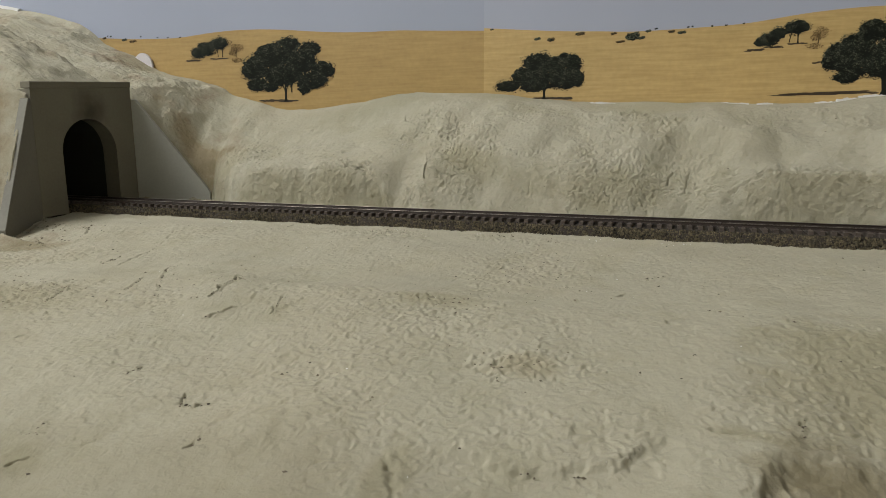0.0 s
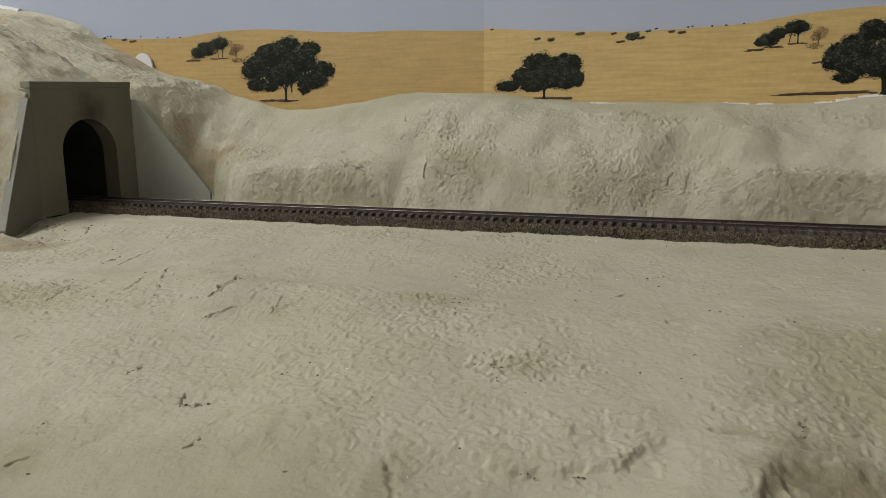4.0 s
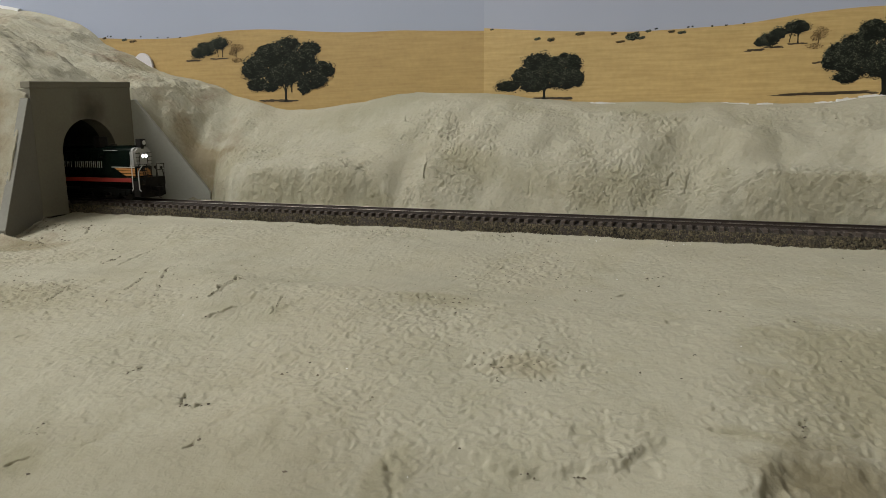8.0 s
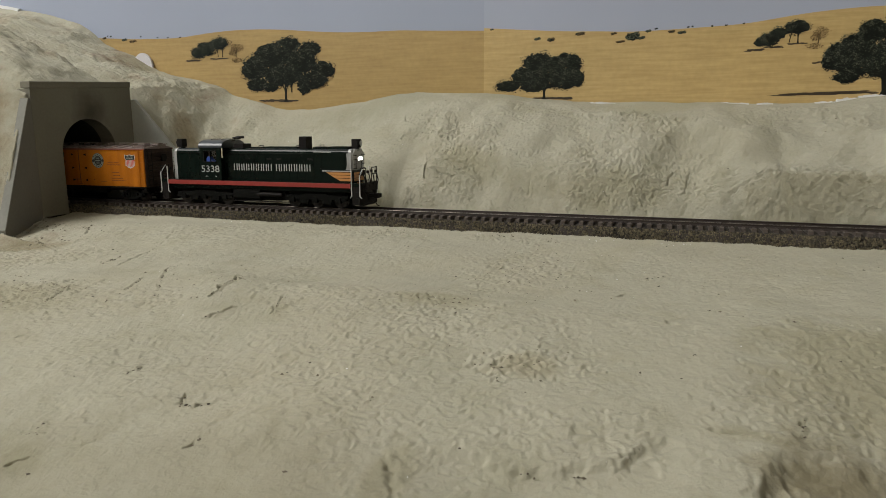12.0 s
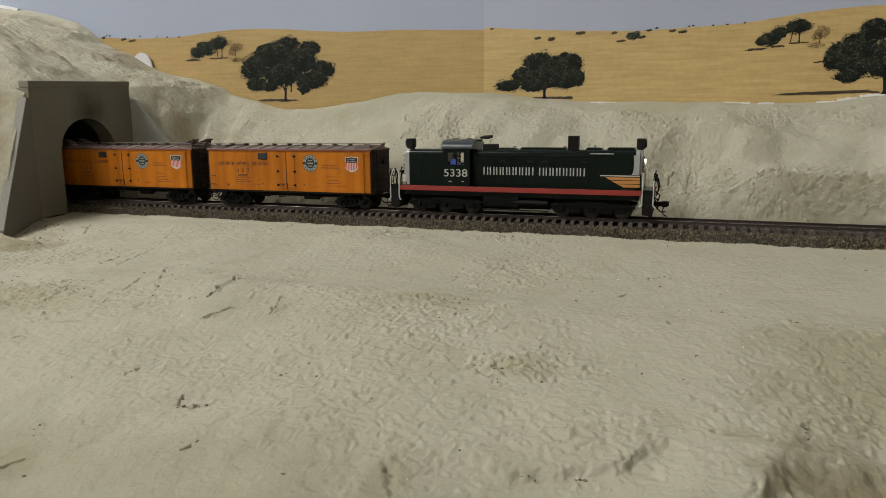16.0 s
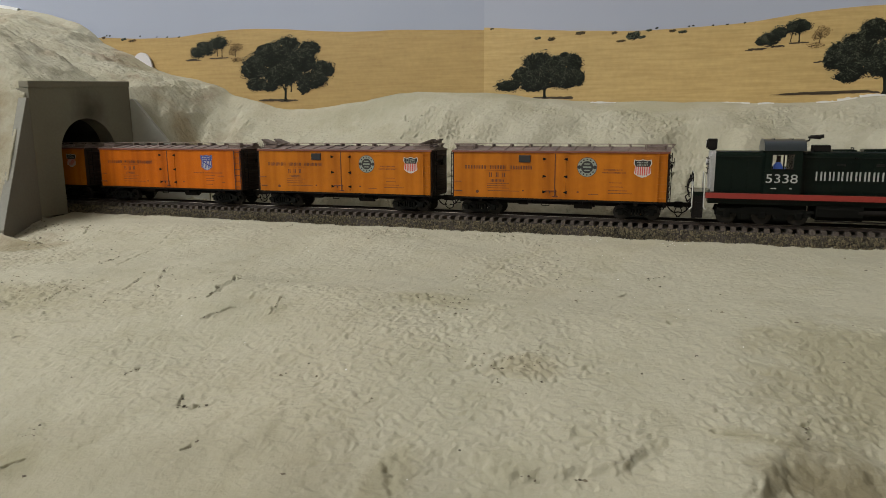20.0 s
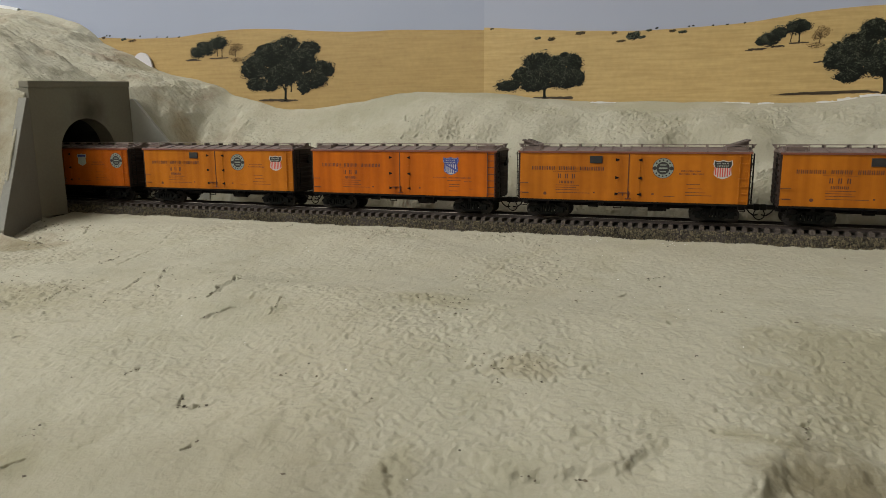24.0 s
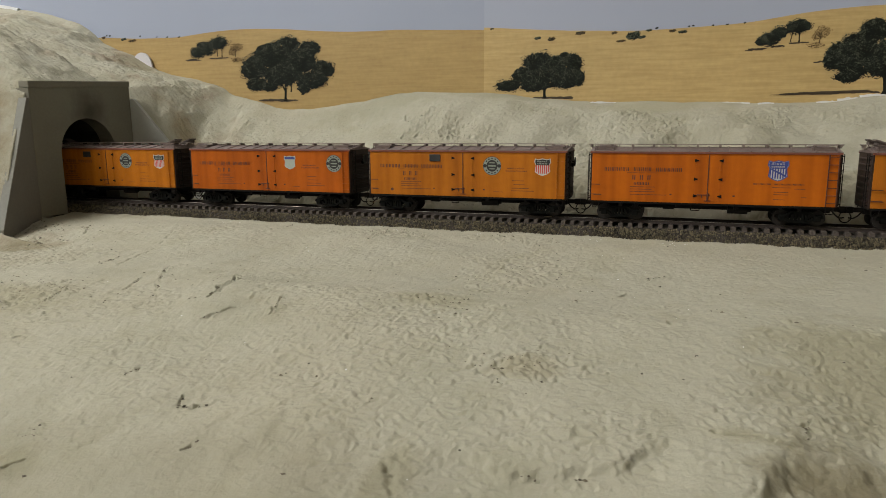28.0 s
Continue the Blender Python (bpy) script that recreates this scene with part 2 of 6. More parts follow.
def room():
    X0, X1, Y0, Y1, Z0, Z1 = -2900, 1500, -2300, 420, -1100, 2450
    def slab(name, *b, m=WALL):
        bm = bmesh.new()
        box(bm, *b)
        return tagged(mesh_object(name, bm, m), kind="structure")
    tagged(slab("floor", X0, X1, Y0, Y1, Z0 - 60, Z0, m=FLOOR), "plain grey floor of the train room", "floor")
    tagged(slab("ceiling", X0, X1, Y0, Y1, Z1, Z1 + 60), "plain white painted ceiling", "ceiling")
    tagged(slab("wall_north", X0, X1, Y1, Y1 + 80, Z0, Z1), "plain white wall behind the backdrop", "wall")
    tagged(slab("wall_south", X0, X1, Y0 - 80, Y0, Z0, Z1), "plain white painted wall", "wall")
    tagged(slab("wall_east", X1, X1 + 80, Y0, Y1, Z0, Z1), "plain white painted wall", "wall")
    tagged(slab("wall_west", X0 - 80, X0, Y0, Y1, Z0, Z1), "plain white painted wall", "wall")
    b = thing("layout_bench", "plain plywood bench that carries the model landscape", "bench")
    bm = bmesh.new()
    box(bm, -2180, 760, -395, 160, -135, -112, 2)
    part("benchtop", bm, WOOD, b)
    for x in (-2100, -1150, -250, 660):
        for y in (-360, 110):
            bm = bmesh.new()
            box(bm, x, x + 60, y, y + 40, -1100, -135, 1.5)
            part("leg", bm, WOOD, b)
    lamp = thing("ceiling_lamp", "white rectangular lamp tilted below the ceiling, with a glowing diffuser", "lamp")
    bm = bmesh.new()
    box(bm, -770, 770, -520, 520, 20, 60, 4)
    part("housing", bm, WALL, lamp)
    bm = bmesh.new()
    box(bm, -750, 750, -500, 500, 8, 19, 2)
    part("diffuser", bm, LAMPGLOW, lamp)
    bm = bmesh.new()
    at = look(LAMP_AT, LAMP_AIM)
    up = at.inverted() @ Vector((LAMP_AT[0], LAMP_AT[1], Z1 * MM)) * 1000
    cyl(bm, (0, 0, 50), up, 14, 12)
    part("mount", bm, WALL, lamp)
    lamp.matrix_world = at


room()

# ---- landscape ----
YB = 150.0                       # the backdrop's face
WING_L = ((-492.0, -54.0), (-470.0, -105.0))
WING_R = ((-492.0, 51.0), (-428.0, 76.0))


def hill_edge(y):
    """Where the hill's retained front stands, for each y."""
    return np.interp(y, [-420, -260, -105, -54, 51, 76, 110, 160], [-560, -500, -470, -492, -492, -428, -380, -330])


# trowel cuts and tears in the plaster: width, depth, then points (x, y)
FRONT_CUTS = [
    (1.2, 3.4, (-217.1, -172.0), (-208.0, -184.0), (-204.5, -193.2), (-206.5, -199.0), (-203.3, -203.2), (-203.1, -210.7)),
    (2, 2.25, (-168.0, -211.6), (-165.0, -211.2)),
    (1.1, 2.25, (-160.3, -280.1), (-157.7, -286.1)),
    (1.1, 2.25, (-157.7, -286.1), (-152.4, -284.7), (-147.6, -282.7)),
    (1.3, 2.4, (-137.1, -307.2), (-135.9, -304.9), (-135.9, -301.0)),
    (0.8, 1.35, (-174.0, -313.2), (-171.1, -309.4), (-170.1, -304.1)),
    (1, 1.8, (-202.0, -311.4), (-193.1, -310.2)),
    (0.9, 1.8, (-199.3, -308.8), (-197.1, -305.0)),
    (1, 1.5, (-189.8, -325.7), (-187.2, -320.4)),
    (2, 3, (-310.4, -206.0), (-305.9, -206.7)),
    (0.8, 2.55, (-193.0, -274.5), (-191.9, -270.0), (-190.3, -266.4)),
    (0.9, 2.04, (-195.0, -227.2), (-189.7, -221.2), (-184.9, -215.3)),
]
FRONT_CUTS += [
    (0.9, 2.04, (-257.6, -211.3), (-266.9, -184.1)),
    (0.9, 2.04, (-237.0, -209.3), (-267.4, -166.0), (-272.1, -148.8)),
    (1.5, 1.8, (-267.5, -257.9), (-266.5, -256.5)),
    (2, 3, (-109.2, -185.0), (-104.6, -186.9), (-98.3, -189.4)),
    (1.3, 3, (-93.1, -270.6), (-92.0, -269.4)),
    (1.2, 2.4, (-85.8, -200.0), (-81.3, -203.0)),
    (1.6, 1.35, (-58.2, -234.7), (-56.2, -239.2), (-51.2, -245.9)),
    (1.4, 1.35, (-53.0, -238.6), (-49.6, -240.0)),
    (2.0, 0.7, (-86.6, -276.7), (-81, -286)), (4.5, 0.8, (-79, -289), (-74, -298), (-67.2, -310.8), (-64, -317)),
    (1.2, 2.7, (-41.2, -161.7), (-39.1, -160.3)),
    (1, 1.8, (-69.8, -280.9), (-69.1, -280.6)),
]
FRONT_CUTS += [
    (1.2, 2.25, (-91.3, -105.5), (-90.5, -99.5)),
    (1.2, 1.6, (-36.6, -291.0), (-29.5, -292.4)), (1.2, 1.9, (-24, -291), (-19, -289)), (1.1, 1.4, (-15.3, -284), (-10.5, -281), (-5.7, -275)),
    (0.9, 2.55, (-190.8, -67.4), (-188.4, -35.9)),
    (1, 3.06, (-126.2, -36.2), (-107.0, -35.0)),
    (0.9, 2.55, (-11.6, -110.7), (-3.5, -104.1)),
    (0.8, 2.04, (34.3, -63.1), (45.2, -52.8)),
    (0.9, 2.04, (-5.7, -120.4), (-5.4, -122.8)),
    (0.9, 2.55, (-288.7, -226.1), (-297.7, -201.6)),
    (0.8, 2.55, (-319.6, -163.8), (-325.5, -140.6)),
    (0.9, 2.04, (-276.2, -56.9), (-268.1, -32.2)),
]
FRONT_CUTS += [
    (1, 2.55, (-22.8, -143.8), (-19.3, -138.3)),
    (2, 2.25, (-0.5, -183.6), (3.8, -185.9)),
    (0.9, 1.7, (-166.1, -216.3), (-170.3, -200.4)),
    (1.1, 1.2, (-308.0, -160.5), (-325.0, -112.0)),
    (1.0, 1.0, (-326.0, -108.0), (-343.7, -71.6)),
    (1.1, 0.9, (-291.1, -245.6), (-262.9, -242.6), (-241.2, -237.1)),
    (0.7, 2.2, (40.7, -245.3), (39.2, -255.6)),
    (1.1, 1.2, (14.6, -261.2), (29.7, -260.9)),
    (1.5, 2.6, (-190.0, -34.0), (-176.0, -33.0), (-160.0, -38.0)),
    (1.2, 2.4, (-205.0, -46.0), (-186.0, -38.0)),
    (1.1, 2.6, (-120.0, -33.5), (-104.0, -34.0), (-96.0, -36.0)),
    (1.3, 2.4, (-440.0, -66.0), (-424.0, -72.0), (-415.0, -84.0)),
    (1.2, 2.2, (-450.0, -96.0), (-430.0, -110.0)),
    (2.2, 3.4, (-486.0, -58.0), (-480.0, -72.0), (-473.0, -86.0)),
    (1.6, 2.6, (-470.0, -72.0), (-455.0, -82.0)),
]
BACK_CUTS = [
    (1.5, 4.4, (-193.9, 52.7), (-194.2, 49.5), (-191.6, 45.2)),
    (1, 1.65, (-187.5, 47.5), (-171.5, 47.3)),
    (1.2, 2.2, (-240.9, 120.5), (-232.0, 106.8), (-221.3, 97.8)),
    (1, 1.65, (-226.9, 79.8), (-228.2, 86.8), (-219.5, 86.3)),
    (1, 1.65, (-258.5, 88.4), (-256.3, 93.5)),
    (0.9, 0.77, (-148.7, 82.8), (-140.7, 59.1)),
    (1.1, 2.2, (-7.4, 51.2), (-6.6, 55.0), (-3.3, 60.8), (1.3, 63.2), (10.7, 63.1)),
    (1, 1.32, (7.1, 50.4), (5.6, 55.8), (9.3, 62.0)),
    (1, 0.77, (111.2, 125.9), (110.7, 105.9), (110.8, 84.7)),
    (1, 0.77, (64.2, 120.3), (67.7, 89.5)),
    (1, 1.32, (83.6, 49.8), (93.5, 48.6)),
    (1, 1.32, (52.7, 57.8), (60.5, 64.1)),
]
BACK_CUTS += [
    (1, 1.32, (-191.2, 80.2), (-174.2, 82.1)),
    (1, 1.1, (-303.5, 66.1), (-285.8, 64.7)),
    (1, 1.1, (-106.8, 50.9), (-105.7, 43.0)),
    (1.6, 2.2, (34.8, 44.9), (52.5, 46.5), (69.5, 47.1)),
    (1.2, 2.2, (-12.3, 107.4), (-10.8, 101.8)),
    (1, 1.32, (-126.0, 65.0), (-115.2, 58.2)),
]


# torn and crumbly patches before and behind the track: centre, half sizes, strength
FRONT_ROUGH = [(-298, -224, 40, 24, 1.15), (-425, -150, 70, 42, 0.9), (-120, -205, 78, 30, 0.5), (-140, -262, 110, 45, 0.3), (-50, -234, 22, 15, 0.95), (-82, -105, 30, 46, 0.62), (-50, -286, 62, 30, 0.55),
               (68, -232, 42, 58, 0.55), (50, -285, 45, 20, 0.7), (-190, -42, 42, 12, 0.8), (-250, -218, 30, 20, 0.6), (-330, -70, 60, 30, 0.35), (-110, -40, 40, 8, 0.8)]
BACK_ROUGH = [(-168, 62, 36, 24, 0.85), (-45, 50, 46, 18, 0.85), (92, 40, 60, 14, 1.0), (-300, 40, 120, 13, 1.0), (-410, 72, 48, 40, 1.25), (-200, 92, 30, 24, 0.8), (100, 120, 50, 24, 0.45), (-30, 95, 45, 22, 0.5), (20, 60, 24, 20, 0.55)]


def patch_mask(x, y, rows, seed):
    """How torn the plaster is, patch by patch, with ragged borders."""
    rag = 0.42 * grid_noise(x, y, 17, seed) + 0.30 * grid_noise(x, y, 7, seed + 1) + 0.2 * grid_noise(x, y, 3, seed + 2)
    out = np.zeros_like(x)
    for cx, cy, rx, ry, a in rows:
        out = np.maximum(out, a * smoothstep(1.25, 0.55, np.hypot((x - cx) / rx, (y - cy) / ry) + rag))
    return out


def carve(z, x, y, cuts):
    """Tear narrow ragged cuts with a crumbled, slightly raised lip into the heights."""
    for w, dep, *pts in cuts:
        if pts[0][1] < -262:
            w, dep = 0.62 * w, 0.8 * dep
        for (ax, ay), (bx, by) in zip(pts[:-1], pts[1:]):
            m = 5 * w + 2
            k = np.nonzero((x > min(ax, bx) - m) & (x < max(ax, bx) + m) & (y > min(ay, by) - m) & (y < max(ay, by) + m))
            if not len(k[0]):
                continue
            px, py = x[k], y[k]
            px, py = px + 1.1 * grid_noise(px, py, 4.2, 61) + 0.6 * grid_noise(px, py, 1.7, 65), py + 1.1 * grid_noise(px, py, 4.2, 62) + 0.6 * grid_noise(px, py, 1.7, 66)
            ln = max((bx - ax) ** 2 + (by - ay) ** 2, 1e-6)
            t = np.clip(((px - ax) * (bx - ax) + (py - ay) * (by - ay)) / ln, 0, 1)
            d = np.hypot(px - ax - t * (bx - ax), py - ay - t * (by - ay))
            broken = np.clip(0.8 + 1.0 * grid_noise(px, py, 3.6, 63), 0.0, 1.5)
            w_ = w * (0.26 + 0.16 * broken)
            z[k] -= 1.35 * dep * broken * np.exp(-(d / w_) ** 2) - 0.16 * dep * np.exp(-((d - 2.4 * w_) / w_) ** 2) * (1 + 1.2 * grid_noise(px, py, 1.8, 64))
    return z


def ground_height(x, y):
    n = lambda s, k: grid_noise(x, y, s, k)
    # before the track
    f = np.interp(-y, [0, 24, 34, 60, 110, 150, 185, 215, 260, 310, 360, 480], [-9.6, -9.8, -11.5, -12.8, -16.6, -18.8, -18.6, -22.4, -30.0, -38.5, -46.5, -61.0])
    mound = 4.6 * np.exp(-((x + 125) / 90) ** 2 - ((y + 190) / 30) ** 2)
    f = f + mound - 7.0 * smoothstep(-320, -470, x) * smoothstep(-40, -120, y)
    # the ground breaks away low on the near right
    t = np.clip(x - 21 + 6 * n(25, 4) + 3 * n(9, 44), 0, 60)
    f = f - np.where(t < 10, 0.007 * t * t, 0.14 * t - 0.7) * smoothstep(-176, -222, y + 6 * n(30, 3) + 3 * n(11, 45))
    edge = np.interp(x, [10, 23, 27, 32, 40, 60, 120], [-330, -289, -275, -267, -264, -256, -250])
    scarp = smoothstep(1, -10, y - edge + 4 * n(13, 6) + 2.2 * n(6, 18) + 1.6 * n(2.8, 46)) * smoothstep(12, 26, x)
    f = f - 3.4 * scarp
    # a low torn terrace in the near middle
    lip = np.interp(x, [-66, -60, -49, -37, -30, -23, -18, -15, -10, -6, 8], [-292, -289, -288.5, -290.5, -292, -290, -287.5, -283.5, -280.5, -275, -268])
    f = f - 1.7 * smoothstep(1.2, -2.4, y - lip + 3.0 * n(11, 47) + 1.8 * n(4.2, 48) + 1.0 * n(2, 49)) * smoothstep(-70, -52, x) * smoothstep(12, -2, x) * smoothstep(-40, -8, y - lip)
    amp = smoothstep(-30, -70, y)
    f = f + amp * (2.4 * n(70, 1) + 1.3 * n(33, 2))
    # behind the track: a steep lower bank, a ledge, then a gentler slope up to the backdrop
    foot = np.interp(x, [-492, -428, -412, -380, -330, -215, -195, 200], [53, 78, 60, 40, 38, 40, 33, 33]) + 3 * n(60, 5) + 2.2 * n(23, 55) + 1.2 * n(9, 56)
    top = np.interp(x, [-770, -737, -701, -672, -651, -635, -616, -597, -577, -554, -543, -520, -494, -468, -452, -423, -396, -375, -355, -322, -296, -277, -259, -239, -172, -144, -128, -92, -67, -30, -3, 32, 54, 96, 116, 132, 149, 400],
                    [205, 199, 192.5, 184, 176, 167, 152, 143.8, 138, 126, 119.5, 114, 109, 102.5, 96.5, 89.6, 81.2, 79.2, 79.7, 83.5, 86, 89.7, 93, 94.2, 91.3, 89.2, 86.5, 83.4, 81.2, 81.6, 80.4, 80, 78.9, 78.2, 79.7, 82.5, 83.9, 84])
    top = top + 0.45 * n(13, 14)
    bowl = smoothstep(-450, -350, x) * smoothstep(-165, -285, x + 14 * n(30, 17))
    shelf = smoothstep(14, 70, x + 9 * n(22, 19))
    s = np.clip((y - foot) / (YB - foot), 0, 1)
    s = s * (1 + (0.20 * n(47, 15) + 0.16 * n(21, 16)) * (1 - 0.6 * bowl) * smoothstep(0.9, 0.2, s))
    ridge = np.interp(s, [0, 0.05, 0.13, 0.20, 0.30, 0.5, 0.75, 1.0], [0, 0.14, 0.36, 0.46, 0.54, 0.72, 0.90, 1.0])
    dish = np.interp(s, [0, 0.02, 0.05, 0.07, 0.10, 0.24, 0.5, 0.72, 0.9, 1.0], [0, 0.14, 0.32, 0.375, 0.405, 0.46, 0.59, 0.76, 0.93, 1.0])
    low = np.interp(s, [0, 0.02, 0.06, 0.08, 0.12, 0.24, 0.5, 0.75, 1.0], [0, 0.15, 0.35, 0.41, 0.435, 0.49, 0.68, 0.87, 1.0])
    b = -8.5 + (top + 8.5) * (ridge * (1 - bowl - shelf) + dish * bowl + low * shelf)
    wave = smoothstep(0.02, 0.2, s) * smoothstep(1.02, 0.8, s)
    b = b + wave * (2.8 * n(52, 7) + 1.9 * n(25, 8)) * (1 - 0.55 * bowl) + smoothstep(0.0, 0.05, s) * smoothstep(1.0, 0.8, s) * 1.0 * n(12, 10)
    z = np.where(y > 0, b, f)
    # the hill over the tunnel
    e = hill_edge(y)
    d = e - x
    mid = np.interp(d, [0, 4, 30, 60, 130, 200, 290, 600], [92, 97, 112, 127, 158, 180, 196, 200])
    dr = -428 - x + (y - 76) * 0.55
    right = np.interp(dr, [-120, -60, 0, 12, 30, 50, 72, 100, 150, 210, 300, 420, 700], [-40, -20, -7, 8, 38, 76, 100, 113, 130, 158, 186, 196, 200])
    dl = (y + 105) * 1.0 - (x + 470) * 0.30
    left = np.interp(dl, [-500, -40, 0, 30, 57, 90, 160, 320], [-400, -40, -16, 44, 88, 112, 160, 196])
    h = np.where(y > 51, right, np.where(y < -54, left, mid))
    blend = smoothstep(30, 51, y)
    h = np.where((y > 30) & (y <= 51), mid * (1 - blend) + np.maximum(right, 92) * blend, h)
    blend = smoothstep(-35, -54, y)
    h = np.where((y < -35) & (y >= -54), mid * (1 - blend) + np.maximum(left, 86) * blend, h)
    h = h + smoothstep(2, 30, d) * (3.0 * n(46, 11) + 2.0 * n(21, 12) + 1.5 * n(10, 13))
    h = np.where(y > 76, np.minimum(h, top + 2.0), h)
    inside = (d > 3.0) | (y > 76) | (y < -105) | ((x > -426) & (y > 52))
    soft = 9.0 * smoothstep(76, 84, y)
    z = np.where(inside, np.where(soft > 0.5, np.maximum(z, h) + 0.25 * np.maximum(soft - np.abs(z - h), 0) ** 2 / np.maximum(soft, 0.5), np.maximum(z, h)), z)
    # worked plaster: trowel lumps, drag marks and grains
    far = np.where(x < e - 4, 1.0, smoothstep(25, 31, np.abs(y)))
    rough = 0.24 + 0.16 * np.clip(n(60, 24), -0.5, 1) + np.where(y > 0, 0.26 + patch_mask(x, y, BACK_ROUGH, 70), patch_mask(x, y, FRONT_ROUGH, 75))
    rough = np.where(x < e, 1.0 + 0.45 * n(40, 30), rough) * np.where(y > 0, smoothstep(1.0, 0.72, s) * 0.9 + 0.1, 1.0)
    yy = np.where(y > 28, 0.8 * y + z, np.where(x < e, y + 0.8 * z, y))
    m = lambda s, k: grid_noise(x, yy, s, k)
    drag = grid_noise(x * 0.8 + yy * 0.6, (yy * 0.8 - x * 0.6) * 2.6, 14, 26)
    wx, wy = x + 1.6 * m(7, 35) + 0.7 * m(2.9, 36), yy + 1.6 * m(7, 37) + 0.7 * m(2.9, 38)
    q = lambda s, k: grid_noise(wx, wy, s, k)
    lump = 0.30 * q(13, 21) + 0.24 * q(6.1, 22) + 0.40 * q(3.3, 34) - 1.7 * np.clip(q(3.4, 23) - 0.55, 0, 1) + 0.9 * np.clip(q(3.8, 29) - 0.55, 0, 1) + 0.70 * q(2.1, 27) + 0.70 * q(1.35, 28) + 0.10 * drag
    near = smoothstep(-245, -300, y) * (1 - 0.6 * smoothstep(10, 30, x))
    swell = 0.55 * q(17, 31) + 0.34 * q(8.5, 32) + 0.16 * q(4.4, 33)
    z = z + far * (np.where(y > 0, 0.85, 0.66) * lump * rough * (1 - 0.35 * near) + swell * np.where(y > 0, 0.45, 0.5 + 0.3 * near))
    # the plaster laps unevenly on the foot of the ballast
    z = z + smoothstep(-38, -29, y) * (y < 0) * (0.4 * n(17, 41) + 0.22 * n(6, 42) + 0.2 * n(2.6, 43))
    z = carve(z, x, y, FRONT_CUTS)
    z = carve(z, x, y, BACK_CUTS)
    return np.where((np.abs(y) < 24) & (x > e), -11.5, z)


def axis_lines(stops):
    """Grid lines: (position, step until the next position)."""
    out = []
    for (a, st), (b, _) in zip(stops[:-1], stops[1:]):
        out += list(np.arange(a, b - st * 0.5, st))
    return np.array(out + [stops[-1][0]])


def bank_relief(x, y, z):
    """Relief that stands out of the steep bank behind the track, towards the room."""
    steep = np.clip(np.gradient(z, axis=1) / np.gradient(y, axis=1) - 0.35, 0, 1.2) / 1.2
    g = lambda size, k: grid_noise(x, z + 0.4 * y, size, k)
    d = 0.8 * g(15, 85) + 0.45 * g(6.3, 81) + 0.42 * g(3.1, 82) + 0.34 * g(1.7, 83) - 1.6 * np.clip(g(3.4, 84) - 0.55, 0, 1)
    return 0.62 * smoothstep(29, 35, y) * smoothstep(140, 112, y) * smoothstep(-424, -398, x) * steep * (0.5 + patch_mask(x, y, BACK_ROUGH, 70)) * d


def terrain():
    xs = axis_lines([(-2170, 40), (-800, 2.4), (-640, 1.1), (-500, 0.85), (-230, 0.52), (80, 1.0), (150, 3), (240, 20), (740, 1)])
    ys = axis_lines([(-385, 4), (-345, 0.42), (-255, 0.52), (-150, 0.75), (-22, 1.3), (22, 1.0), (30, 0.28), (56, 0.8), (YB - 0.6, 1)])
    X, Y = np.meshgrid(xs, ys, indexing="ij")
    Z = ground_height(X, Y)
    Y = Y - bank_relief(X, Y, Z)
    # outer rim folded down to the bench
    X2 = np.pad(X, 1, mode="edge")
    Y2 = np.pad(Y, 1, mode="edge")
    Z2 = np.pad(Z, 1, mode="constant", constant_values=-112.0)
    nx, ny = X2.shape
    co = np.stack([X2, Y2, Z2], -1).reshape(-1, 3) * MM
    i, j = np.meshgrid(np.arange(nx - 1), np.arange(ny - 1), indexing="ij")
    a = (i * ny + j).ravel()
    quads = np.stack([a, a + ny, a + ny + 1, a + 1], 1)
    # open the tunnel mouth
    cx = X2.reshape(-1)[quads].mean(1)
    cy = Y2.reshape(-1)[quads].mean(1)
    keep = ~((cx > -499.5) & (cx < -491.5) & (np.abs(cy) < 49))
    quads = quads[keep]
    me = bpy.data.meshes.new("ground")
    me.vertices.add(len(co))
    me.vertices.foreach_set("co", co.ravel())
    me.loops.add(quads.size)
    me.loops.foreach_set("vertex_index", quads.ravel())
    me.polygons.add(len(quads))
    me.polygons.foreach_set("loop_start", np.arange(0, quads.size, 4))
    me.polygons.foreach_set("use_smooth", np.ones(len(quads), bool))
    me.materials.append(PLASTER)
    me.update(calc_edges=True)
    return tagged(new("ground", me), "rough sculpted plaster landscape painted sandy beige", "ground", kind="structure")


terrain()


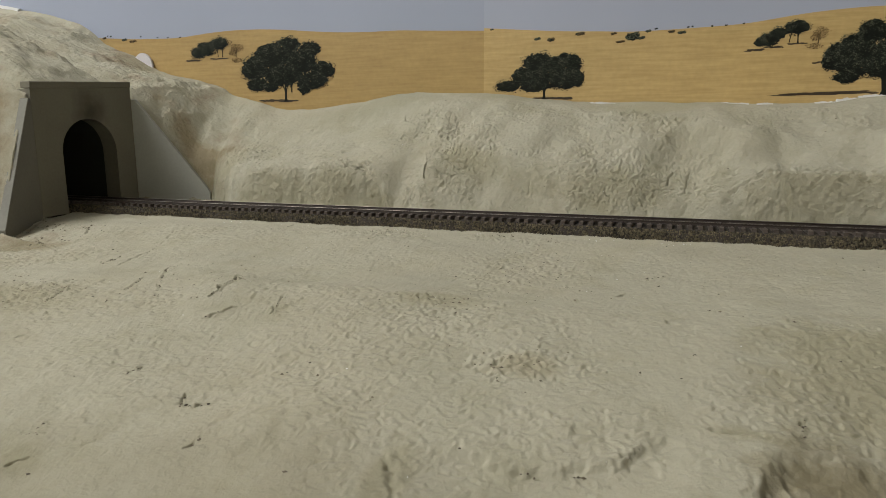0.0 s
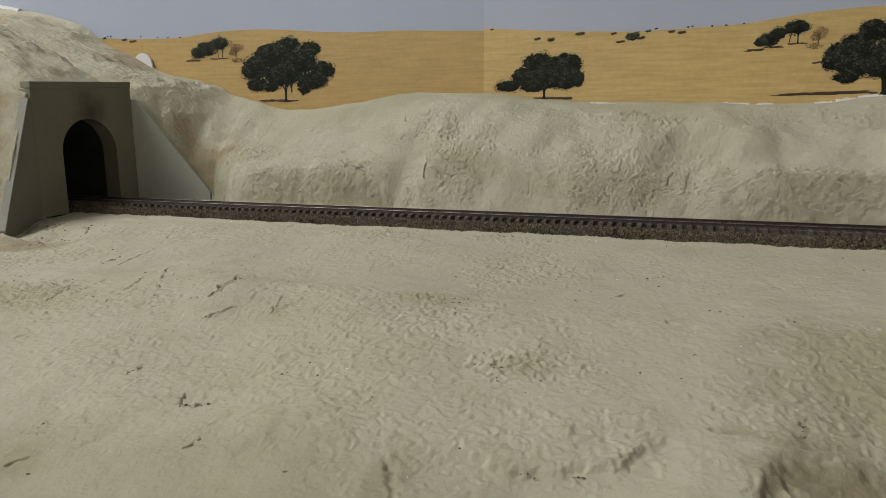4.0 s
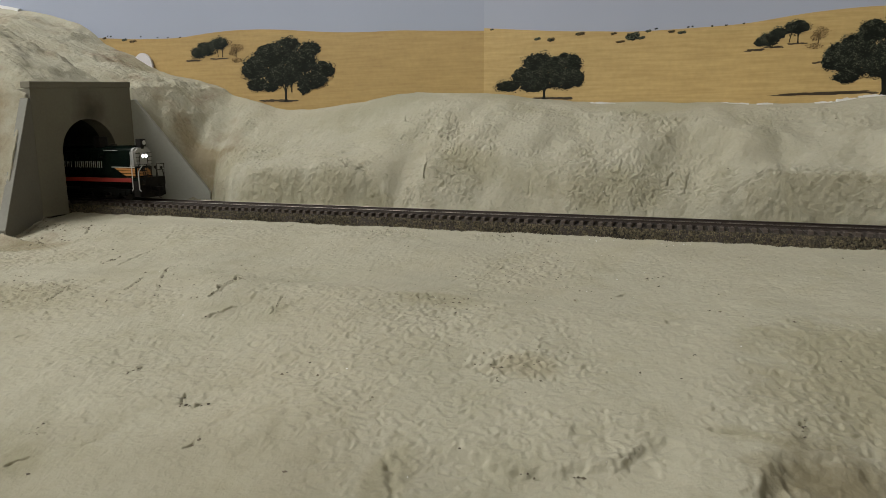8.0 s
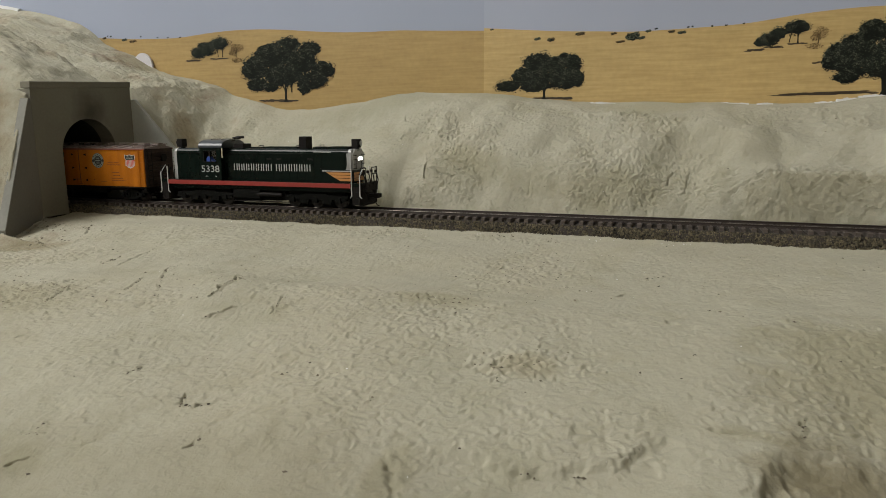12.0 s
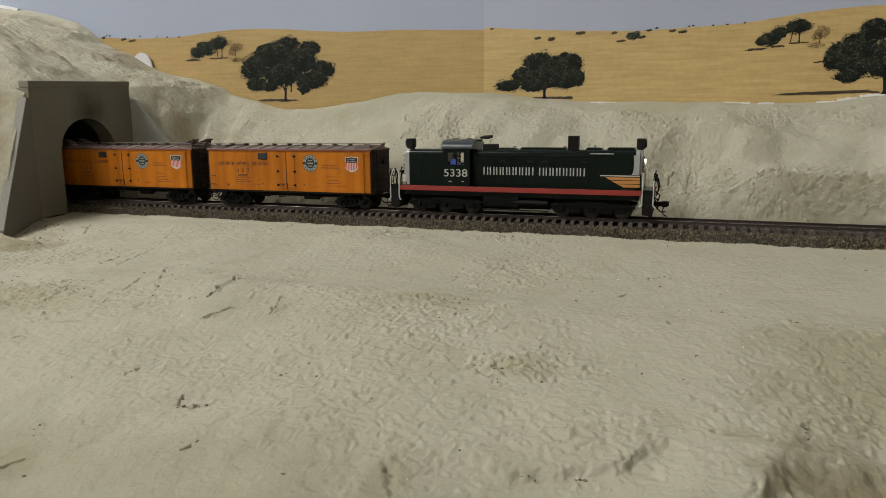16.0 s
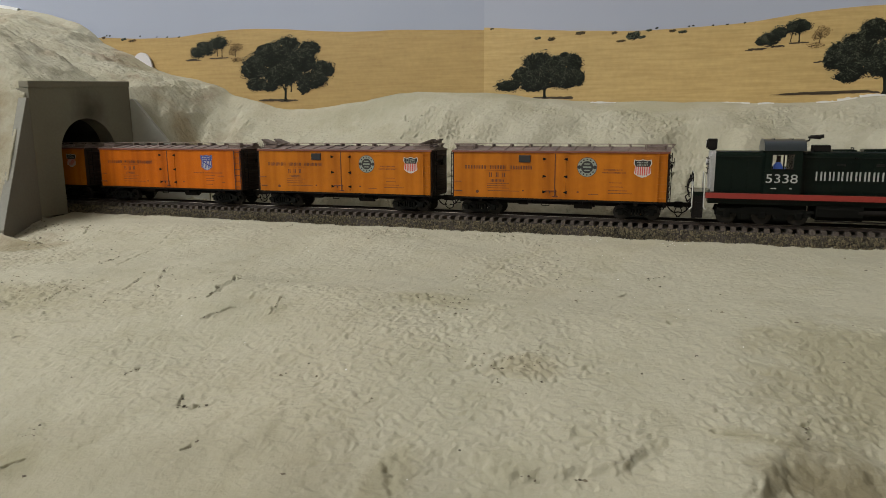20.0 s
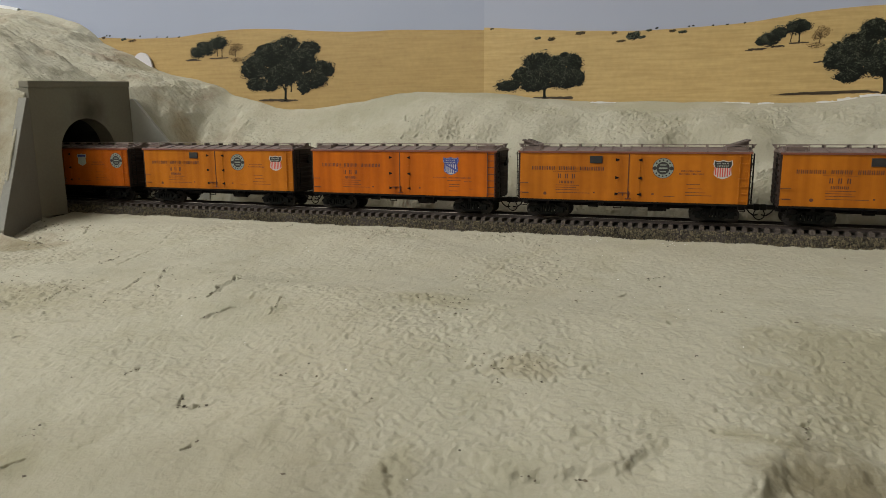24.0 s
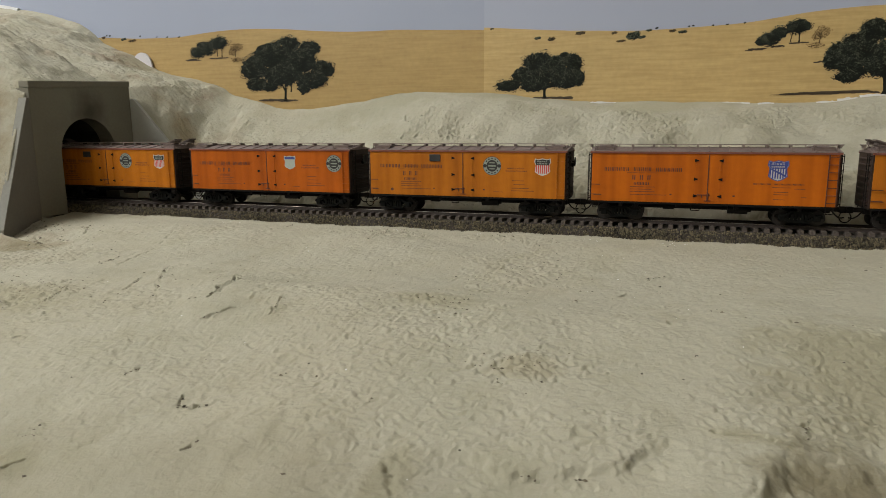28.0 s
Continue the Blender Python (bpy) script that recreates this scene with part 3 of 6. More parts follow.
def debris():
    """Dark crumbs and bare white chips lying on the plaster."""
    for name, label, m, n, seed, lo, hi in (("plaster_crumbs", "dark crumbs scattered on the plaster ground", CRUMB, 220, 51, 0.22, 0.78), ("white_chips", "small bare white plaster chips on the ground", WHITE, 95, 52, 0.2, 0.5)):
        rs = np.random.RandomState(seed)
        x = rs.uniform(-470, 110, n)
        y = np.where(rs.rand(n) < 0.55, rs.uniform(-215, -32, n), np.where(rs.rand(n) < 0.5, rs.uniform(-330, -215, n), rs.uniform(32, 140, n)))
        if seed == 52:
            k = rs.rand(n) < 0.45
            x, y = np.where(k, rs.choice([-185, -118, 2, -260, -330, -45], n) + rs.normal(0, 9, n), x), np.where(k, -30 - np.abs(rs.normal(0, 2.2, n)), y)
        if seed == 51:
            # crumbs that have gathered in the cuts
            cx, cy = [x], [y]
            for w, dep, *pts in FRONT_CUTS:
                for (ax, ay), (bx, by) in zip(pts[:-1], pts[1:]):
                    k = int(np.hypot(bx - ax, by - ay) * dep * 0.35) if dep > 1.5 else 0
                    t = rs.rand(k)
                    cx.append(ax + t * (bx - ax) + rs.normal(0, 0.35, k))
                    cy.append(ay + t * (by - ay) + rs.normal(0, 0.35, k))
            for mx, my, sx, sy, k in ((-75, -115, 22, 34, 60), (-100, -188, 14, 6, 24), (-320, -205, 34, 16, 60), (-215, -190, 26, 14, 20), (-190, -38, 24, 4, 30), (-466, -78, 9, 11, 28), (-52, -236, 10, 7, 26)):
                cx.append(rs.normal(mx, sx, k))
                cy.append(rs.normal(my, sy, k))
            cx.append(rs.uniform(-460, -395, 45))
            cy.append(-62 - np.abs(rs.normal(0, 32, 45)))
            x, y = np.concatenate(cx), np.concatenate(cy)
            n = len(x)
        z = ground_height(x.copy(), y.copy())
        s = rs.uniform(lo, hi, n)
        oct_ = np.array([(1, 0, 0), (-1, 0, 0), (0, 1, 0), (0, -1, 0), (0, 0, 0.5), (0, 0, -0.5)], float)
        tri = np.array([(0, 2, 4), (2, 1, 4), (1, 3, 4), (3, 0, 4), (2, 0, 5), (1, 2, 5), (3, 1, 5), (0, 3, 5)])
        if seed == 51:
            # larger clods at the foot of the portal's wings
            near = (x < -415) & (y < -40) & (y > -150)
            s = np.where(near, s * rs.uniform(0.7, 2.0, n), s)
        v = oct_[None] * s[:, None, None] * rs.uniform(0.5, 1.6, (n, 6, 3)) + np.stack([x, y, z], -1)[:, None]
        f = tri[None] + (np.arange(n) * 6)[:, None, None]
        me = bpy.data.meshes.new(name)
        me.from_pydata((v.reshape(-1, 3) * MM).tolist(), [], f.reshape(-1, 3).tolist())
        me.materials.append(m)
        tagged(new(name, me), label, "debris", kind="stuff")


debris()


def tunnel():
    """Dark bore behind the portal, with its floor."""
    bm = bmesh.new()
    prof_in, prof_out = [], []
    for r, h, out in ((31, 41, prof_in), (36, 41, prof_out)):
        out.append((-r, -11.5))
        for k in range(17):
            a = math.pi - math.pi * k / 16
            out.append((r * math.cos(a), h + r * math.sin(a)))
        out.append((r, -11.5))
    rings = []
    for x in (-507.0, -900, -1500, -2140):
        rings.append([[bm.verts.new((x, u, v)) for u, v in p] for p in (prof_in, prof_out)])
    for A, B in zip(rings[:-1], rings[1:]):
        for k in (0, 1):
            for q in range(len(prof_in) - 1):
                bm.faces.new((A[k][q], B[k][q], B[k][q + 1], A[k][q + 1]))
    for R in (rings[0], rings[-1]):
        for q in range(len(prof_in) - 1):
            bm.faces.new((R[0][q], R[0][q + 1], R[1][q + 1], R[1][q]))
    tagged(mesh_object("tunnel_lining", bm, DARK), "dark arched lining of the tunnel bore", "tunnel", kind="structure")
    bm = bmesh.new()
    box(bm, -2140, -491, -30.5, 30.5, -14, -11.6)
    tagged(mesh_object("tunnel_floor", bm, DARK), "dark floor of the tunnel under the track", "floor", kind="structure")


tunnel()

# ---- tunnel portal ----


def portal():
    p = thing("tunnel_portal", "grey cast tunnel portal with soot stain above its arched mouth", "tunnel portal")
    y0, y1, zt, r, zs = -54.0, 51.0, 95.0, 29.0, 40.5
    bm = bmesh.new()
    # face with an arched opening, made of quads between arch and border
    n = 24
    arch = [(-r, -11.0), (-r, 10.0)] + [(r * math.cos(math.pi - math.pi * k / n), zs + r * math.sin(math.pi - math.pi * k / n)) for k in range(n + 1)] + [(r, 10.0), (r, -11.0)]
    rim = []
    for u, v in arch:
        if v <= zs:
            rim.append((y0 if u < 0 else y1, v))
        else:
            a = math.atan2(v - zs, u)
            t = min((y1 if math.cos(a) > 0 else -y0) / max(abs(math.cos(a)), 1e-6), (zt - zs) / max(math.sin(a), 1e-6))
            rim.append((t * math.cos(a), zs + t * math.sin(a)))
    lift = lambda u, v: v + 6.0 * smoothstep(40, 95, v) * (u + 54) / 105 - 2.0 * smoothstep(40, 95, v)
    rim = [(u, float(lift(u, v))) for u, v in rim]
    for x in (-492.0, -508.0):
        A = [bm.verts.new((x, u, v)) for u, v in arch]
        R = [bm.verts.new((x, u, v)) for u, v in rim]
        for k in range(len(arch) - 1):
            bm.faces.new((A[k], A[k + 1], R[k + 1], R[k]))
        if x == -492.0:
            A0, R0 = A, R
    for k in range(len(arch) - 1):
        bm.faces.new((A0[k], A0[k + 1], A[k + 1], A[k]))
        bm.faces.new((R0[k], R0[k + 1], R[k + 1], R[k]))
    # corners of the border
    for c in ((y0, zt), (y1, zt)):
        vs = []
        ks = [k for k in range(len(rim) - 1) if (rim[k][0] - rim[k + 1][0]) and (rim[k][1] - rim[k + 1][1]) and (rim[k][0] < 0) == (c[0] < 0)]
        for k in ks:
            for R_, x in ((R0, -492.0), (R, -508.0)):
                cv = bm.verts.new((x, c[0], float(lift(*c))))
                bm.faces.new((R_[k], R_[k + 1], cv))
    part("face_wall", bm, CONC_SOOT, p, "grey portal wall coloured as shaded, with a dark soot stain over the arch")
    bm = bmesh.new()
    prism(bm, [(y0 - 0.4, zt - 2.0), (y1 + 0.4, zt + 4.0), (y1 + 0.4, 104.2), (y0 - 0.4, 98.2)], "x", -501.5, -491.0)
    bmesh.ops.bevel(bm, geom=list(bm.edges), offset=0.4, segments=1, affect="EDGES")
    part("parapet", bm, CONC, p)
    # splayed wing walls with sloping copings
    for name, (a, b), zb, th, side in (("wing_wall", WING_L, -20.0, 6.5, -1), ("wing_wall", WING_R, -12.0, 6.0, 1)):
        A, B = Vector((*a, 0)), Vector((*b, 0))
        d = (B - A).normalized()
        nrm = Vector((-d.y, d.x, 0)) * side
        if nrm.x > 0:
            nrm = -nrm
        L = (B - A).length
        bm = bmesh.new()
        zlow = 0.0 if side > 0 else -14.0
        prof = [(0, zb), (0, 85 if side < 0 else 88), (3.5, 85 if side < 0 else 88), (L, zlow), (L, zb)]
        F = [bm.verts.new(A + d * u + Vector((0, 0, v))) for u, v in prof]
        K = [bm.verts.new(A + d * u + nrm * th + Vector((0, 0, v))) for u, v in prof]
        bm.faces.new(F)
        bm.faces.new(K[::-1])
        for k in range(5):
            bm.faces.new((F[k], K[k], K[(k + 1) % 5], F[(k + 1) % 5]))
        bm.normal_update()
        # upward faces get a paler grey, standing in for light from above
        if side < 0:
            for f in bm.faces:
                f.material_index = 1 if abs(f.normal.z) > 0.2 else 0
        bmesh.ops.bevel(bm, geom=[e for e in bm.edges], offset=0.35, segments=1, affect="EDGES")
        part(name, bm, WING if side > 0 else [WING_SHADED, COPING], p, "grey splayed wing wall coloured as lit" if side > 0 else "grey splayed wing wall coloured as shaded, its coping as lit")
    return p


def soot(m):
    """A soot stain that rises from the crown of the arch."""
    n, l, b, tc = nodes_of(m)
    mp = n.new("ShaderNodeMapping")
    mp.inputs["Location"].default_value = (0.0, -0.004 / 0.032, -0.076 / 0.032)
    mp.inputs["Scale"].default_value = (0.0, 1 / 0.032, 1 / 0.032)
    l.new(tc.outputs["Object"], mp.inputs["Vector"])
    ln = n.new("ShaderNodeVectorMath")
    ln.operation = "LENGTH"
    l.new(mp.outputs["Vector"], ln.inputs[0])
    t = n.new("ShaderNodeTexNoise")
    t.inputs["Scale"].default_value = 90
    l.new(tc.outputs["Object"], t.inputs["Vector"])
    ad = n.new("ShaderNodeMath")
    ad.operation = "MULTIPLY_ADD"
    ad.inputs[1].default_value = 0.5
    l.new(t.outputs["Fac"], ad.inputs[0])
    l.new(ln.outputs["Value"], ad.inputs[2])
    r = n.new("ShaderNodeValToRGB")
    r.color_ramp.elements[0].position, r.color_ramp.elements[0].color = 0.35, (0.38, 0.36, 0.34, 1)
    r.color_ramp.elements[1].position, r.color_ramp.elements[1].color = 1.25 / 1.3, (1, 1, 1, 1)
    l.new(ad.outputs[0], r.inputs["Fac"])
    mx = n.new("ShaderNodeMix")
    mx.data_type, mx.blend_type = "RGBA", "MULTIPLY"
    mx.inputs["Factor"].default_value = 1.0
    src = b.inputs["Base Color"].links[0].from_socket
    l.new(src, mx.inputs["A"])
    l.new(r.outputs["Color"], mx.inputs["B"])
    l.new(mx.outputs["Result"], b.inputs["Base Color"])
    return m


# same grey again: coping toned as lit, left face and portal wall as shaded
COPING = mat("grey_wing_coping_lit", (0.205, 0.205, 0.182), 0.85, var=0.12, fine=500, coarse=40, bump=0.2)
WING_SHADED = mat("grey_wing_face_shaded", (0.145, 0.138, 0.112), 0.85, var=0.12, fine=500, coarse=40, bump=0.2)
CONC_SOOT = soot(mat("shaded_sooty_casting", (0.15, 0.142, 0.108), 0.85, var=0.12, fine=500, coarse=40, bump=0.2))
portal()

# ---- track ----
TX0, TX1, TIE_STEP = -2120.0, 730.0, 6.2


def track():
    t = thing("railway_track", "model railway track with dark ties on a dark ballasted roadbed", "track")
    for y in (-8.6, 8.6):
        bm = bmesh.new()
        prism(bm, [(y - 1.1, -2.1), (y + 1.1, -2.1), (y + 1.1, -1.75), (y + 0.25, -1.55), (y + 0.25, -0.75), (y + 0.42, -0.6), (y + 0.42, -0.12), (y - 0.42, -0.12), (y - 0.42, -0.6), (y - 0.25, -0.75), (y - 0.25, -1.55), (y - 1.1, -1.75)], "x", TX0, TX1)
        rail = part("rail", bm, RAILSIDE, t)
        bm = bmesh.new()
        prism(bm, [(y - 0.42, -0.12), (y + 0.42, -0.12), (y + 0.36, 0.0), (y - 0.36, 0.0)], "x", TX0, TX1)
        part("rail_head", bm, RAILTOP, rail, "polished rail head")
    # roadbed: rough shoulders from tie level down to the plaster
    xs = axis_lines([(TX0, 30), (-520, 0.8), (140, 6), (TX1, 1)])
    prof = [(-26.5, -11.8), (-25.6, -10.6), (-24.6, -9.4), (-23.4, -8.0), (-22.2, -6.6), (-21.0, -5.7), (-19.8, -5.0), (-18.4, -4.5), (-16.5, -4.2), (-14, -4.4), (0, -4.4), (14, -4.4), (16.5, -4.6), (18.4, -5.2), (21, -5.8), (23.4, -8.2), (26.5, -11.8)]
    P = np.array(prof)
    X = np.repeat(xs[:, None], len(P), 1)
    Y = np.repeat(P[None, :, 0], len(xs), 0)
    Z = np.repeat(P[None, :, 1], len(xs), 0)
    w = smoothstep(15, 18, np.abs(Y))
    Y = Y + w * (0.45 * grid_noise(X, Y * 3, 1.6, 31) + 0.7 * grid_noise(X, Y, 30, 33))
    Z = Z + (0.35 + 0.3 * w) * grid_noise(X, Y * 2 + Z, 1.5, 32)
    ny = len(P)
    co = np.stack([X, Y, Z], -1).reshape(-1, 3) * MM
    i, j = np.meshgrid(np.arange(len(xs) - 1), np.arange(ny - 1), indexing="ij")
    a = (i * ny + j).ravel()
    me = bpy.data.meshes.new("roadbed")
    me.from_pydata(co.tolist(), [], np.stack([a, a + ny, a + ny + 1, a + 1], 1).tolist())
    me.materials.append(BALLAST)
    road = new("roadbed", me)
    road.parent = t
    tagged(road, "dark brown ballasted roadbed")
    return t


TRACK = track()


def ties():
    bm = bmesh.new()
    box(bm, -1.35, 1.35, -15, 15, -5.6, -2.15, 0.12)
    for y in (-8.6, 8.6):
        for s in (-1, 1):
            box(bm, -0.55, 0.55, y + s * 1.25 - 0.45, y + s * 1.25 + 0.45, -2.2, -1.65)
    first = part("tie", bm, TIE, TRACK)
    rest = bmesh.new()
    rs = random.Random(4)
    k = 0
    x = TX0 + 3
    while x < TX1:
        if -1250 < x < 560:
            ob = first if k == 0 else new("tie", first.data)
            ob.parent = TRACK
            ob.location = (x * MM, rs.uniform(-0.3, 0.3) * MM, 0)
            ob.rotation_euler = (0, 0, rs.uniform(-0.012, 0.012))
            k += 1
        else:
            box(rest, x - 1.35, x + 1.35, -15, 15, -4.3, -2.15)
        x += TIE_STEP
    tagged(part("hidden_ties", rest, TIE, TRACK), kind="stuff")


def ballast_grains():
    """Loose stones over the visible shoulders and between the ties."""
    rs = np.random.RandomState(9)
    bm_v, bm_f = [], []
    n = 17000
    x = rs.uniform(-500, 150, n)
    y = np.where(rs.rand(n) < 0.84, rs.uniform(-26.8, -18.6, n), rs.uniform(-17, 26, n))
    z = np.interp(np.abs(y), [0, 14, 16.5, 18.4, 21, 23.4, 26.5], [-4.8, -4.8, -4.5, -4.6, -5.8, -8.1, -11.6])
    s = np.where(y < -18.4, rs.uniform(0.35, 1.0, n), rs.uniform(0.2, 0.45, n))
    oct_ = np.array([(1, 0, 0), (-1, 0, 0), (0, 1, 0), (0, -1, 0), (0, 0, 1), (0, 0, -1)], float)
    tri = np.array([(0, 2, 4), (2, 1, 4), (1, 3, 4), (3, 0, 4), (2, 0, 5), (1, 2, 5), (3, 1, 5), (0, 3, 5)])
    v = oct_[None] * s[:, None, None] * rs.uniform(0.6, 1.3, (n, 6, 1)) + rs.uniform(-0.12, 0.12, (n, 6, 3)) + np.stack([x, y, z + s * 0.3], -1)[:, None]
    f = tri[None] + (np.arange(n) * 6)[:, None, None]
    me = bpy.data.meshes.new("ballast_stones")
    me.from_pydata((v.reshape(-1, 3) * MM).tolist(), [], f.reshape(-1, 3).tolist())
    me.materials.append(GRAIN)
    ob = new("ballast_stones", me)
    tagged(ob, "loose dark brown ballast stones along the roadbed", "ballast", kind="stuff")


ballast_grains()

# ---- printed backdrop ----
SEAM = -173.0


def flat_mesh(name, polys, y, material, parent, label=""):
    """Printed shapes: (polygon of (x, z), material index) pairs lying flat at depth y."""
    bm = bmesh.new()
    for pts, mi in polys:
        f = bm.faces.new([bm.verts.new((px, y, pz)) for px, pz in pts])
        f.material_index = mi
    return part(name, bm, material, parent, label)


def skyline_left(x):
    return np.interp(x, [-1300, -700, -645, -624, -571, -516, -479, -450, -419, -385, -352, -320, -288, -258, -238, -173], [164, 164, 162.6, 161.9, 158.2, 156.8, 160.0, 161.4, 161.1, 159.1, 155.6, 153.1, 151.9, 152.1, 150.7, 147.4])


def skyline_right(x):
    return np.interp(x, [-173, -145, -119, -94, -69, -45, -21, 6, 28, 50, 70, 90, 110, 129, 142, 300, 740], [149.5, 146.9, 144.6, 142.7, 141.6, 139.9, 139.9, 140.5, 140.9, 142.1, 144.9, 147.5, 148.9, 149.8, 149.8, 147, 140])


def backdrop():
    b = thing("backdrop", "printed photo backdrop of golden hills and oaks, in two sheets", "backdrop", kind="structure")
    bm = bmesh.new()
    box(bm, -1250, 740, YB + 1.0, YB + 5.0, -112, 470, 0.4)
    part("panel", bm, WHITE, b)
    made = []
    for x0, x1, sky, grass, line in ((-1250, SEAM, SKY, GRASS, skyline_left), (SEAM - 0.6, 740, SKY2, GRASS2, skyline_right)):
        y = YB + 0.8 if x0 < -1000 else YB + 0.6
        sheet = flat_mesh("printed_sheet", [([(x0, -100), (x1, -100), (x1, 470), (x0, 470)], 0)], y, sky, b, "printed sheet with grey-blue sky")
        xs = np.linspace(x0, x1, 160)
        top = line(xs)
        for _ in range(3):
            top[1:-1] = (top[:-2] + 2 * top[1:-1] + top[2:]) / 4
        polys = [([(xs[k], -100), (xs[k + 1], -100), (xs[k + 1], top[k + 1]), (xs[k], top[k])], 0) for k in range(159)]
        flat_mesh("printed_hill", polys, y - 0.1, grass, sheet, "printed golden dry-grass hill")
        made.append(sheet)
    return b, made


BACKDROP, SHEETS = backdrop()


def blob(rs, cx, cz, rx, rz, n, rag):
    return [(cx + rx * math.cos(6.2832 * k / n) * (1 + rs.uniform(-rag, rag)), cz + rz * math.sin(6.2832 * k / n) * (1 + rs.uniform(-rag, rag))) for k in range(n)]


def printed_tree(sheet, seed, lobes, leaves, leaf, trunks=(), shades=(), gaps=0.0, dry=False, base=0, y=YB + 0.35):
    """An oak of the photo print: dense clumps of small leaf dabs in three tones, trunks and ground shade. lobes: (x, z, rx, rz); trunks: (x, z0, x1, z1, half width); shades: (x0, z0, x1, z1, h)."""
    rs = random.Random(seed)
    polys = []
    for x0, z0, x1, z1, h in shades:
        for k in range(22):
            q = rs.random()
            w = (x1 - x0) * rs.uniform(0.05, 0.16)
            polys.append((blob(rs, x0 + w + (x1 - x0 - 2 * w) * q, z0 + (z1 - z0) * q + rs.uniform(-h, h) * 0.5, w, h * rs.uniform(0.25, 0.6), 11, 0.3), 3))
    for x, z0, x1, z1, w in trunks:
        zm = (z0 + z1) / 2
        polys.append(([(x - 1.5 * w, z0), (x + 1.4 * w, z0), (x + w * 0.8, z0 + (zm - z0) * 0.4), (x1 + w * 0.75, z1), (x1 - w * 0.75, z1), (x - w * 0.8, z0 + (zm - z0) * 0.4)], 0))
        for t in (-1, 1):
            polys.append(([(x + t * w * 0.2, zm), (x + t * w * 4.2, z1 + 2.4 * w), (x + t * w * 3.5, z1 + 2.8 * w), (x - t * w * 0.4, zm + w)], 0))
    area = [rx * rz for _, _, rx, rz in lobes]
    if not dry:
        for cx, cz, rx, rz in lobes:
            for _ in range(4):
                a, q = rs.uniform(0, 6.28), rs.uniform(0.0, 0.22)
                polys.append((blob(rs, cx + q * rx * math.cos(a), cz + q * rz * math.sin(a), rx * 0.74, rz * 0.74, 37, 0.2), base))
    back = len(polys)
    for _ in range(leaves):
        cx, cz, rx, rz = rs.choices(lobes, area)[0]
        a = rs.uniform(0, 6.28)
        q = math.sqrt(rs.random()) * (0.97 + 0.10 * math.sin(4 * a + cx) + 0.07 * math.sin(9 * a + 3 * cx)) + rs.gauss(0, 0.008)
        px, pz = cx + q * rx * math.cos(a), cz + q * rz * math.sin(a)
        d = leaf * rs.uniform(0.35, 1.0)
        lit = 0.55 * (pz - cz) / rz - 0.2 * (px - cx) / rx + 0.45 * math.sin(0.52 * px + 1.7 * math.sin(0.43 * pz)) * math.cos(0.61 * pz + cx) + rs.gauss(0, 0.28)
        tone = 2 if lit > 0.46 else (1 if lit > 0.0 else 0)
        if dry:
            tone = 5 if rs.random() < 0.7 else 0
        elif rs.random() < gaps and pz < cz:
            tone = 4
        polys.append((blob(rs, px, pz, d, d * rs.uniform(0.55, 0.95), 6, 0.35), tone))
    bm = bmesh.new()
    for k, (pts, mi) in enumerate(polys):
        yy = y - (0.02 if k >= back else 0.0) - 0.00002 * k
        f = bm.faces.new([bm.verts.new((px, yy, pz)) for px, pz in pts])
        f.material_index = mi
    return part("printed_tree", bm, [*LEAF, SHADE, GRASS, BRUSH], sheet, "dry brown brush printed on the backdrop" if dry else "dark green oak printed on the backdrop")


